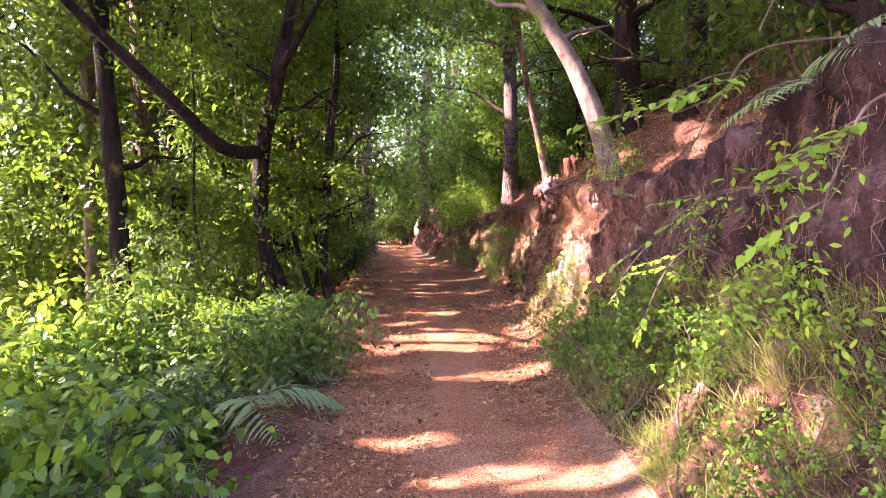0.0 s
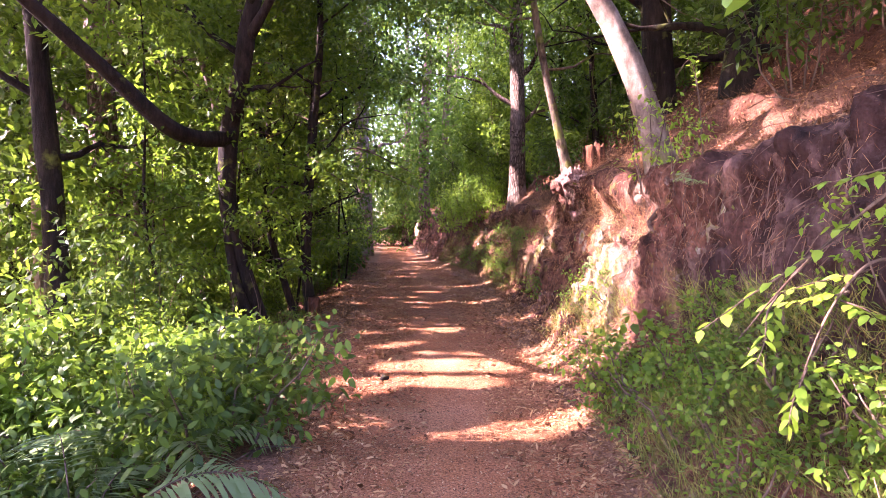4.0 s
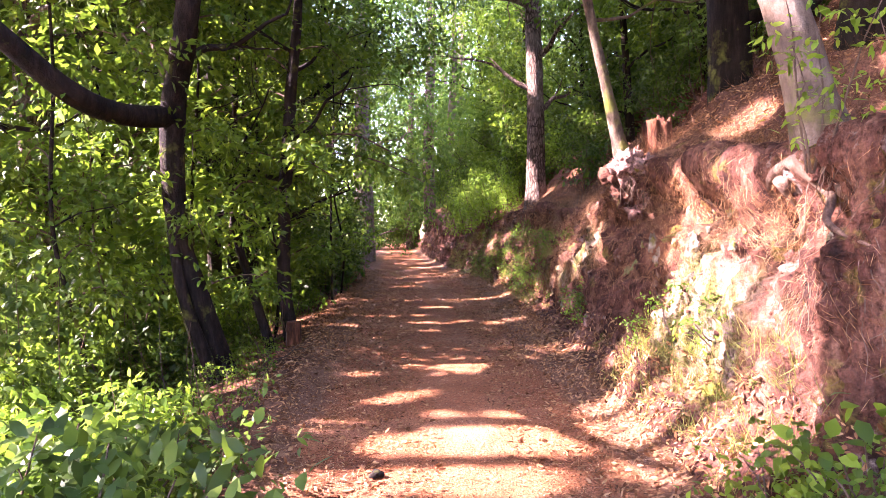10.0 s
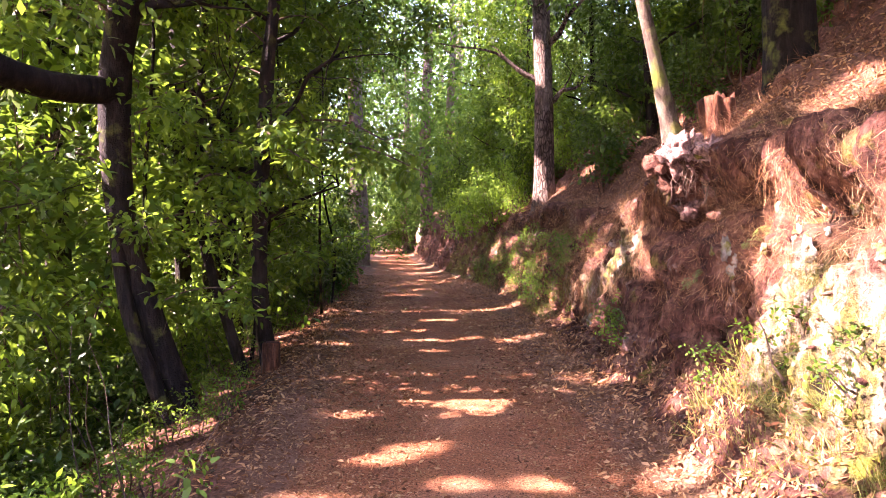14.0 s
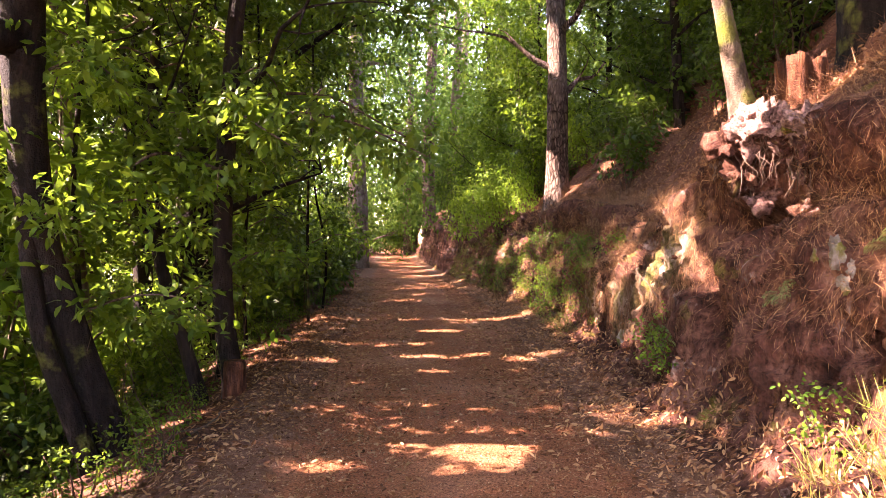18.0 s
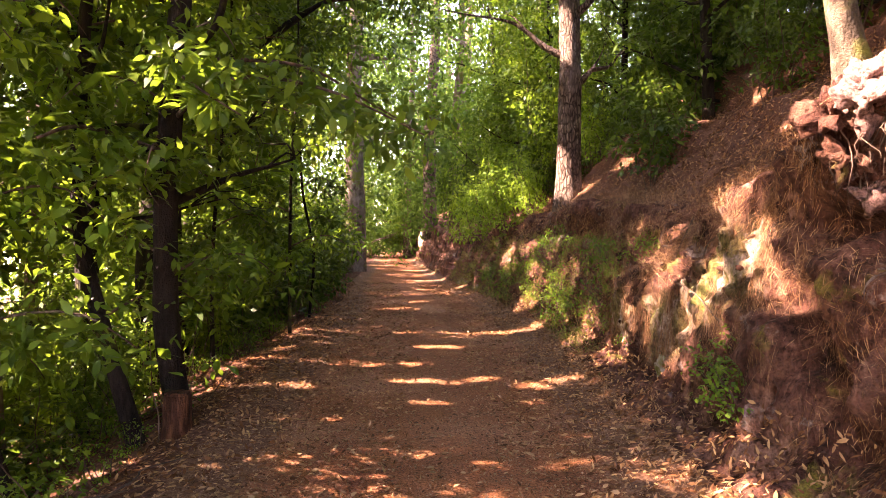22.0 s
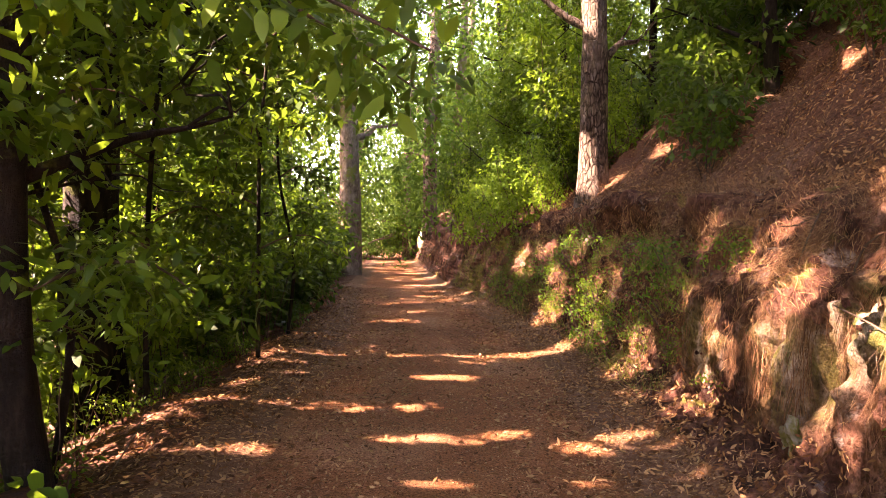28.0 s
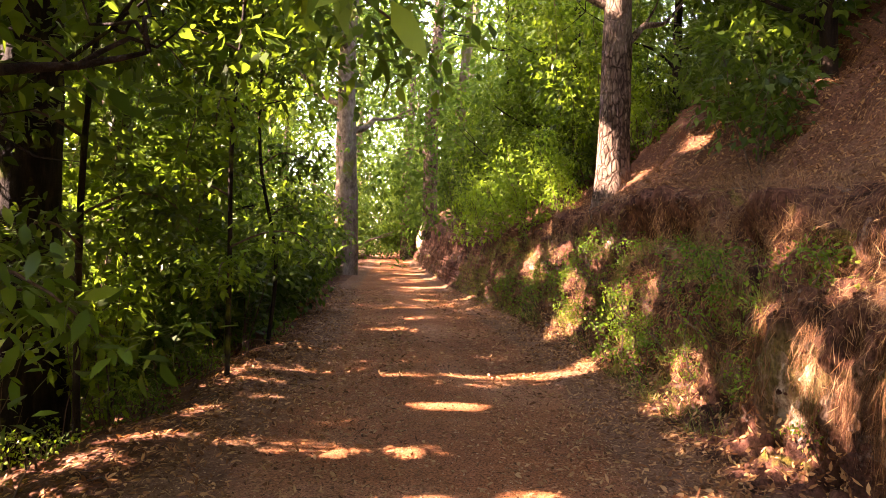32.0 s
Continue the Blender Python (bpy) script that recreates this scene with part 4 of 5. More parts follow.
# The last fourteen are added to keep sky light off bank and slope.
UPHILL = [(4.6, 22.0), (3.4, 24.5), (6.5, 20.5), (6.0, 26.0), (2.8, 30.0), (8.5, 24.0), (5.2, 31.5), (1.0, 33.0), (8.0, 30.0), (-0.6, 37.0), (3.2, 37.0), (7.4, 14.5), (6.0, 10.5), (9.5, 18.0), (5.2, 6.5), (4.8, 9.2), (6.8, 8.4), (4.9, 4.2), (7.2, 4.8), (4.2, 1.2), (4.2, 7.0), (4.5, 9.9), (4.1, 5.0), (5.6, 12.6), (6.6, 16.4), (5.9, 24.0), (7.4, 22.6), (7.8, 27.4)]
for k, (x, y) in enumerate(UPHILL):
    tall = rng.uniform(7, 11)
    z = ground_z(x, y)
    lean = rng.normal(0, 0.4, 2)
    line = [(x, y, z), (x + 0.2 * lean[0], y + 0.2 * lean[1], z + 0.25 * tall), (x + 0.5 * lean[0], y + 0.5 * lean[1], z + 0.55 * tall), (x + lean[0], y + lean[1], z + tall)]
    r = rng.uniform(0.06, 0.14)
    balls = [((x + rng.normal(0, 0.9), y + rng.normal(0, 0.9), z + tall * f), (2.0, 2.0, 1.2)) for f in (0.35, 0.52, 0.72, 0.92)]
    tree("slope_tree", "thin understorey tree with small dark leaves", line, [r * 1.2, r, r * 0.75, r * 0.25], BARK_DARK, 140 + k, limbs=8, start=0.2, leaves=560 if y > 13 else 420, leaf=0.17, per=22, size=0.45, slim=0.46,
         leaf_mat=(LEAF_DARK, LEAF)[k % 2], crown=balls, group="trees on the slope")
# The last seven stand unseen, added to keep sun off the far leaves.
FAR = [(-12.0, 44.0), (-9.2, 48.0), (-14.0, 50.0), (-3.0, 44.0), (-5.0, 50.0), (-1.0, 52.0), (-8.0, 60.0), (-12.0, 62.0), (-16.0, 58.0), (-18.0, 42.0), (2.5, 46.0), (-3.6, 57.0), (0.8, 41.5), (-20.0, 34.0), (-6.0, 66.0), (-14.0, 70.0), (-10.0, 76.0), (-19.0, 33.0), (-21.0, 40.0), (-20.0, 48.0), (-22.0, 56.0), (-24.0, 64.0), (-17.0, 52.0), (-26.0, 74.0)]
for k, (x, y) in enumerate(FAR):
    tall = rng.uniform(14, 20) if x > -16.5 else rng.uniform(22, 26)
    z = ground_z(x, y)
    r = rng.uniform(0.18, 0.35)
    line = [(x, y, z), (x, y, z + 0.3 * tall), (x + 0.3, y, z + 0.6 * tall), (x + 0.3, y, z + tall)]
    balls = [((x + rng.normal(0, 1.5), y + rng.normal(0, 1.5), z + tall * f), (3.6, 3.6, 2.0)) for f in (0.15, 0.35, 0.55, 0.75, 0.95)]
    tree("far_tree", "distant forest tree in hazy sunlight", line, [r * 1.2, r, r * 0.8, r * 0.3], BARK_PALE if k % 2 else BARK_PINE, 180 + k, limbs=7, start=0.2, leaves=350 if x > -16.5 else 240, leaf=0.3 if x > -16.5 else 0.46, per=20, size=0.8, slim=0.5,
         leaf_mat=LEAF_FAR, crown=balls, group="far trees")

# Woods that close the view far along the valley.
rng_far = np.random.default_rng(404)
n = 40000
y = rng_far.uniform(78, 115, n)
x = rng_far.uniform(-75, 18, n)
high = 19 + 6 * np.array([noise.noise(Vector((a * 0.12, b * 0.1, 1.5))) for a, b in zip(x, y)])
base = np.c_[x, y, np.array([max(-12.0, ground_z(a, b)) for a, b in zip(x[::60].repeat(60)[:n], y[::60].repeat(60)[:n])]) + high * rng_far.random(n) ** 0.75]
far_woods = new("far_woods", leaf_mesh("far_woods", base, rng_far.normal(0, 1, (n, 3)), rng_far.normal(0, 0.6, (n, 3)) + (0, 0, 1), rng_far.uniform(0.5, 1.1, n), rng_far.uniform(0.3, 0.6, n), LEAF_FAR, False))
tagged(far_woods, "distant green woods closing the view", "woods", kind="stuff")

# ---- undergrowth ----
KINDS = [
    shrub("shrub", "leafy green undergrowth shrub on the slope", 31, 1.5, 0.9, 5, 150, 0.1, LEAF, 15, 0.45, folded=True),
    shrub("tall_shrub", "tall dark-leaved shrub with thin stems", 32, 2.6, 0.9, 5, 150, 0.14, LEAF_DARK, 12, 0.45, folded=False),
    shrub("bush", "low green bush in dappled sun", 33, 0.75, 0.7, 5, 120, 0.085, LEAF_DARK, 11, 0.42, size=0.18),
    shrub("tall_shrub", "tall leafy shrub with glossy leaves", 34, 3.2, 1.1, 6, 170, 0.15, LEAF, 11, 0.45, folded=False),
    shrub("shrub", "straggling yellow-green shrub with thin stems", 35, 1.8, 0.7, 5, 90, 0.13, LEAF_BRIGHT, 14, 0.42, folded=True),
    shrub("sapling", "young tree with dense fresh green leaves", 36, 4.8, 1.2, 5, 230, 0.16, LEAF, 14, 0.45, size=0.3, folded=False),
    shrub("bush", "low mixed green bush beside the trail", 37, 0.8, 0.75, 5, 130, 0.1, LEAF_DARK, 10, 0.4, size=0.2),
    shrub("understorey_shrub", "sparse dark understorey shrub on the hillside", 38, 2.2, 0.9, 5, 90, 0.13, LEAF_DARK, 12, 0.45, folded=False),
    shrub("shrub", "leafy green shrub farther along the trail", 39, 2.0, 1.0, 4, 70, 0.16, LEAF_DARK, 14, 0.46, size=0.3, folded=False),
    shrub("tall_shrub", "tall shrub farther along the trail", 40, 3.2, 1.1, 4, 90, 0.18, LEAF, 13, 0.46, size=0.34, folded=False),
    shrub("bush", "sunny yellow-green bush on the slope", 43, 2.2, 0.9, 5, 120, 0.12, LEAF_BRIGHT, 12, 0.42, size=0.24, folded=False),
    shrub("bramble_thicket", "arching bramble thicket with broad flat green leaves", 44, 0.95, 1.0, 9, 90, 0.1, LEAF, 9, 0.62, size=0.2),
]
used = set()


def plant(kind, x, y, scale=1.0, dz=0.0):
    if kind in (0, 1, 3, 4) and x < 0.5:
        tops = np.array([(x, y, ground_z(x, y) + h) for h in np.arange(0.7, (1.5, 2.6, 0, 3.2, 1.8)[kind] * scale + 0.1, 0.25)])
        if shades(tops, 0.45).any() and y < 17:
            kind = (2, 6)[int(x * 100) % 2]
    if y > 22 and kind not in (5, 10):
        kind = 9 if kind in (1, 3) else 8
    made = stand(KINDS[kind], x, y, rng.uniform(0, 6.28), scale, dz, kind not in used)
    used.add(kind)
    return made


for y in np.arange(4.0, 11.9, 0.45):
    left = lay(y)[0]
    for out in (0.45, 1.0, 1.6, 2.3, 3.1, 4.0, 5.0):
        if y < 9.6 and out < 0.9:
            continue
        low = (2, 6, 11)[int(rng.integers(0, 3))]
        plant((2, 6, 11, 11, 0, 4)[int(rng.integers(0, 6))] if out > 1.5 else low, left - out - rng.uniform(0, 0.4), y + rng.uniform(-0.25, 0.25), rng.uniform(0.55, 1.2))
for y in np.arange(12.2, 17.2, 0.6):
    left = lay(y)[0]
    for out in (1.3, 2.1, 3.0, 4.0, 5.5):
        if abs(y - 14.5) > 0.8 or out > 2:
            plant((2, 0, 4, 1, 6)[int(rng.integers(0, 5))], left - out - rng.uniform(0, 0.5), y + rng.uniform(-0.3, 0.3), rng.uniform(0.7, 1.1))
for y in np.arange(18.0, 46, 0.75):
    left = lay(y)[0]
    for out in (0.7, 1.4, 2.4, 3.8):
        if y < 23.5 and out < 1.3:
            continue
        if y < 21.8 and out < 3:
            if rng.random() < 0.6:
                plant((2, 6)[int(rng.integers(0, 2))] if out < 1.3 else (0, 4)[int(rng.integers(0, 2))], left - out, y, rng.uniform(0.6, 0.95))
            continue
        if out < 1 and rng.random() < 0.3:
            continue
        plant((1, 3, 0, 4, 3)[int(rng.integers(0, 5))] if out > 1 else (0, 4, 1)[int(rng.integers(0, 3))], left - out - rng.uniform(0, 0.8 if out < 1 else 0.4), y + rng.uniform(-0.3, 0.3), rng.uniform(0.7, 1.1))
for x, y in [(-4.6, 16.4), (-6.4, 16.6), (-5.2, 24.0), (-6.0, 26.5), (-6.6, 23.0), (-7.4, 29.0), (-8.6, 33.5), (-10.4, 38.0), (-8.0, 27.0), (-8.6, 19.5), (-8.4, 15.0), (-9.5, 10.0), (-9.6, 17.5), (-10.5, 20.5), (-10.0, 26.0), (-9.0, 31.0)]:
    plant(5, x, y, rng.uniform(0.8, 1.25))
for y in np.arange(20, 46, 0.9):
    low, mid, face, hill = section(y)
    for out in (0.9, 1.8, 3.0, 4.4):
        if y > 28.5 or out > 3.5 or (y > 24 and out > 2.5):
            plant((4, 3, 7, 0)[int(rng.integers(0, 4))], face[3][0] + out + rng.uniform(0, 0.6), y + rng.uniform(-0.3, 0.3), rng.uniform(0.6, 1.1))
for x, y in [(0.4, 28.8), (-0.2, 29.6), (-0.6, 31.0), (0.6, 30.2), (-1.2, 32.4), (1.9, 28.6), (-1.8, 34.5)]:
    plant(10, x, y, rng.uniform(0.8, 1.1))
for x, y in [(2.2, 31.0), (0.8, 30.2), (3.6, 28.5), (-0.4, 34.0), (1.6, 36.0), (4.8, 25.5), (5.6, 22.6), (5.4, 28.8), (6.8, 24.2), (-1.6, 39.0), (7.4, 21.0), (6.6, 18.6), (8.4, 16.6), (-3.0, 42.0)]:
    plant(5, x, y, rng.uniform(0.7, 1.1))
for x, y in [(2.4, 25.2), (3.0, 26.4), (2.2, 23.4), (3.4, 21.6), (5.2, 19.6), (6.0, 17.4), (6.8, 15.6), (6.2, 13.2), (7.2, 12.0), (5.6, 12.0), (6.4, 9.6), (5.2, 9.0), (7.2, 7.6), (4.6, 6.2), (4.9, 7.6), (4.5, 8.6), (4.4, 10.4), (4.7, 11.6), (4.3, 13.4), (5.4, 14.4), (5.0, 10.0), (4.8, 4.8), (5.2, 17.6), (4.4, 19.2), (3.0, 24.6), (3.5, 25.4), (5.8, 20.8), (4.9, 23.2), (3.9, 22.8), (4.2, 21.2), (7.6, 18.2), (8.2, 14.0), (8.0, 10.4)]:
    plant(7, x, y, rng.uniform(0.8, 1.2))


for k in range(26):
    kind = (9, 5, 9, 8)[k % 4]
    stand(KINDS[kind], -12.5 + 8.0 * ((k * 0.618) % 1), rng.uniform(58.5, 66), rng.uniform(0, 6.28), rng.uniform(1.1, 1.6), 0.0, kind not in used)
    used.add(kind)
for k in range(22):
    y, out = rng.uniform(5.5, 13.5), rng.uniform(2.2, 6.0)
    kind = (0, 4, 1, 0)[k % 4]
    stand(KINDS[kind], lay(y)[0] - out, y, rng.uniform(0, 6.28), rng.uniform(0.7, 1.15), 0.0, kind not in used)
    used.add(kind)
for x, y, scale in [(-1.3, 10.9, 0.42), (-1.55, 11.5, 0.5), (-1.9, 10.8, 0.55), (-1.25, 10.2, 0.4), (-2.3, 11.6, 0.6), (-1.7, 12.1, 0.4)]:
    stand(KINDS[4], x, y, rng.uniform(0, 6.28), scale, 0.0, 4 not in used)
    used.add(4)


# ---- small growth, rocks and litter ----
def ball_rock(seed, radii, material, name, rough=0.25, detail=3):
    """A stone or clod: a ball pushed in and out."""
    bm = bmesh.new()
    bmesh.ops.create_icosphere(bm, subdivisions=detail, radius=1)
    for v in bm.verts:
        d = v.co.copy()
        swell = 1 + rough * noise.noise(d * 1.3 + Vector((seed, 0, 0))) + 0.6 * rough * noise.noise(d * 3.1 + Vector((0, seed, 0))) + 0.3 * rough * noise.noise(d * 8 + Vector((0, 0, seed)))
        v.co = Vector((d.x * radii[0], d.y * radii[1], d.z * radii[2])) * swell
    data = bpy.data.meshes.new(name)
    bm.to_mesh(data)
    bm.free()
    data.materials.append(material)
    data.polygons.foreach_set("use_smooth", np.ones(len(data.polygons), bool))
    return data


def normals(grid):
    n = np.cross(np.gradient(grid, axis=1), np.gradient(grid, axis=0))
    return n / np.linalg.norm(n, axis=2, keepdims=True)


def sample(grid, rng, n, y0, y1, j0=0.0, j1=1.0, power=1.0):
    """Random places on a strip of land between two distances, with their normals."""
    ys = grid[:, 0, 1]
    rows = np.searchsorted(ys, rng.uniform(y0, y1, n)).clip(1, len(ys) - 1)
    m = grid.shape[1] - 1
    cols = ((j0 + (j1 - j0) * rng.random(n) ** power) * m)
    a, f = cols.astype(int).clip(0, m - 1), cols - cols.astype(int)
    g = rng.random(n)
    low = grid[rows - 1, a] * (1 - g)[:, None] + grid[rows, a] * g[:, None]
    high = grid[rows - 1, a + 1] * (1 - g)[:, None] + grid[rows, a + 1] * g[:, None]
    return low + (high - low) * f[:, None], normals(grid)[rows, a]


def stuff(name, data, label, category):
    return tagged(new(name, data), label, category, kind="stuff")


rng = np.random.default_rng(77)
DOWN = np.array([0, 0, -1.0])


def hanging(points, normal, loose=0.5, lift=0.2):
    way = DOWN - normal * (normal @ DOWN)[:, None]
    swirl = np.array([noise.noise(Vector(q) * 2.2) for q in points])
    way += 1.6 * swirl[:, None] * np.cross(normal, way)
    return way + rng.normal(0, loose, points.shape) + normal * lift


# Pine needles hang over the bank and lie on the slope.
p, nrm = sample(BANK_GRID, rng, 95000, 5, 31, 0.05, 1.0)
bare = np.array([rock_and_shade(q, 0) for q in p]) > 0.16
height = np.array([q[2] for q in p])
early = (p[:, 1] < 12.4) & (rng.random(len(p)) < 0.72)
hollow = (abs(p[:, 1] - 16.2) < 0.42) & (abs(p[:, 2] - 2.0) < 0.42)
keep = ~(bare & (rng.random(len(p)) < 0.55)) & ~early & ~hollow & (np.array([noise.noise(Vector(q) * 1.1) for q in p]) + 0.3 * (height - 1.1) > 0.0)
p, nrm = p[keep], nrm[keep]
stuff("pine_needles", leaf_mesh("pine_needles", p + nrm * 0.012, hanging(p, nrm, 0.45, 0.12), nrm, rng.uniform(0.05, 0.15, len(p)), rng.uniform(0.0018, 0.0034, len(p)) * (1 + np.maximum(0, p[:, 1] - 17) / 9), NEEDLE, False), "rust-brown pine needles draped over an earth bank", "needles")
near_clumps, near_up = sample(BANK_GRID, rng, 2000, 12.8, 24, 0.3, 0.99, 0.75)
far_clumps, far_up = sample(BANK_GRID, rng, 600, 11, 31, 0.42, 0.99)
clumps, cn = np.concatenate([near_clumps, far_clumps]), np.concatenate([near_up, far_up])
tufted = np.array([noise.noise(Vector((q[1] * 2.6, q[2] * 1.7, 0.4))) + 0.5 * noise.noise(Vector(q) * 7) for q in clumps]) > -0.02
clumps, cn = clumps[tufted], cn[tufted]
p = np.repeat(clumps, 40, 0) + rng.normal(0, 0.075, (len(clumps) * 40, 3))
nrm = np.repeat(cn, 40, 0)
keep = (np.array([rock_and_shade(q, 0) for q in p]) < 0.26) & ~((abs(p[:, 1] - 16.2) < 0.42) & (abs(p[:, 2] - 1.95) < 0.42))
p, nrm = p[keep], nrm[keep]
stuff("needle_thatch", leaf_mesh("needle_thatch", p + nrm * 0.035, hanging(p, nrm, 0.5, 0.25), nrm, rng.uniform(0.06, 0.16, len(p)), rng.uniform(0.0013, 0.0026, len(p)) * (1 + np.maximum(0, p[:, 1] - 17) / 9), NEEDLE, False), "matted tufts of brown needles hanging from the brow", "needles")
p, nrm = sample(HILL_GRID, rng, 72000, 5, 34, 0.0, 0.58, 1.6)
stuff("needle_carpet", leaf_mesh("needle_carpet", p + nrm * 0.02, hanging(p, nrm, 0.6, 0.1), nrm, rng.uniform(0.1, 0.24, len(p)), rng.uniform(0.003, 0.006, len(p)), DARK_NEEDLE, False), "carpet of brown pine needles on the slope", "needles")

# Longer strands hang over the rocky face.
p, nrm = sample(BANK_GRID, rng, 24000, 16.7, 21.5, 0.3, 0.9)
keep = np.array([noise.noise(Vector((q[1] * 4.5, q[2] * 0.8, 2.0))) for q in p]) > -0.02
p, nrm = p[keep], nrm[keep]
stuff("hanging_needles", leaf_mesh("hanging_needles", p + nrm * 0.02, np.tile(DOWN, (len(p), 1)) + rng.normal(0, 0.2, p.shape) + nrm * 0.2, nrm, rng.uniform(0.12, 0.34, len(p)), rng.uniform(0.002, 0.004, len(p)), DARK_NEEDLE, False), "long dull brown needles hanging over mossy rock", "needles")

# Fine roots hang from the bare soil above the apron.
p, nrm = sample(BANK_GRID, rng, 900, 5, 12.4, 0.42, 0.97)
fine_roots = []
for q, up in zip(p, nrm):
    end = q + np.array([rng.normal(-0.03, 0.05), rng.normal(0, 0.12), -rng.uniform(0.12, 0.5)])
    end[0] = min(end[0], on_bank(end[1], end[2])[0] - 0.015)
    fine_roots.append(tube(limb_line(rng, q - up * 0.02, end, 0.22, 4), [0.004, 0.0035, 0.003, 0.002, 0.001], 4, finest=0.08))
stuff("hanging_rootlets", mesh_object("hanging_rootlets", *merged(fine_roots), ROOT_BARK), "thin roots hanging from the bare earth bank", "roots")

# Dry leaves along the sides of the trail and on the slopes.
a, an = sample(TRAIL_GRID, rng, 17000, 4, 34, 0.0, 0.42, 1.3)
b, bn = sample(TRAIL_GRID, rng, 16000, 9, 34, 1.0, 0.58, 1.3)
c, cn = sample(TRAIL_GRID, rng, 12000, 5, 36)
d, dn = sample(GROUND_GRID, rng, 9000, 8, 36, 1.0, 0.72)
e, en = sample(HILL_GRID, rng, 26000, 5, 32, 0.0, 0.5, 1.4)
f, fn = sample(BANK_GRID, rng, 11000, 11, 30, 0.0, 0.24, 1.2)
g, gn = sample(TRAIL_GRID, rng, 6000, 16, 27)
h, hn = sample(GROUND_GRID, rng, 5000, 14, 27, 1.0, 0.86)
i, up_i = sample(HILL_GRID, rng, 14000, 14.5, 27, 0.0, 0.3)
p, nrm = np.concatenate([a, b, c, d, e, f, g, h, i]), np.concatenate([an, bn, cn, dn, en, fn, gn, hn, up_i])
way = np.cross(nrm, rng.normal(0, 1, p.shape)) + nrm * rng.uniform(0.0, 0.5, (len(p), 1))
size = rng.uniform(0.022, 0.068, len(p))
size[len(a) + len(b):len(a) + len(b) + len(c)] *= rng.uniform(0.25, 0.5, len(c)) * (1 + 0.6 * (c[:, 1] > 14.5))
stuff("dry_leaves", leaf_mesh("dry_leaves", p + nrm * 0.012, way, nrm + rng.normal(0, 0.45, p.shape), size, size * rng.uniform(0.22, 0.45, len(p)), DRY, True), "curled brown fallen leaves along the trail", "leaves")

a, an = sample(TRAIL_GRID, rng, 9000, 4, 32, 0.0, 0.38, 1.3)
b, bn = sample(TRAIL_GRID, rng, 12000, 4, 32, 1.0, 0.6, 1.3)
p, nrm = np.concatenate([a, b]), np.concatenate([an, bn])
way = np.cross(nrm, rng.normal(0, 1, p.shape)) + nrm * rng.uniform(0, 0.12, (len(p), 1))
stuff("scattered_needles", leaf_mesh("scattered_needles", p + nrm * 0.01, way, nrm, rng.uniform(0.06, 0.16, len(p)), rng.uniform(0.002, 0.004, len(p)), NEEDLE, False), "scattered pine needles on the edges of the trail", "needles")

p, nrm = sample(TRAIL_GRID, rng, 60000, 4.5, 26)
way = np.cross(nrm, rng.normal(0, 1, p.shape)) + nrm * rng.uniform(0, 0.5, (len(p), 1))
grain = rng.uniform(0.006, 0.02, len(p))
stuff("trail_grit", leaf_mesh("trail_grit", p + nrm * 0.004, way, nrm + rng.normal(0, 0.4, p.shape), grain, grain * 0.7, GRIT, False), "fine bits of bark, grit and broken leaf on the trail", "grit")

# Grass on the apron of the bank and along the edges.
tufts, tn = sample(BANK_GRID, rng, 1150, 4, 10.8, 0.0, 0.38)
more, mn = sample(BANK_GRID, rng, 90, 11.6, 14.6, 0.02, 0.34)
far, fn = sample(BANK_GRID, rng, 620, 20.5, 34, 0.0, 0.7)
tufts, tn = np.concatenate([tufts, more, far]), np.concatenate([tn, mn, fn])
p = np.repeat(tufts, 26, 0) + rng.normal(0, 0.05, (len(tufts) * 26, 3)) * (1, 1, 0.3)
way = rng.normal(0, 0.5, p.shape) + (-0.25, 0, 0.75)
stuff("grass", leaf_mesh("grass", p, way, np.cross(way, rng.normal(0, 1, p.shape)), rng.uniform(0.06, 0.25, len(p)), rng.uniform(0.002, 0.0048, len(p)), GRASS, True), "tufts of thin yellow-green grass on the bank", "grass")


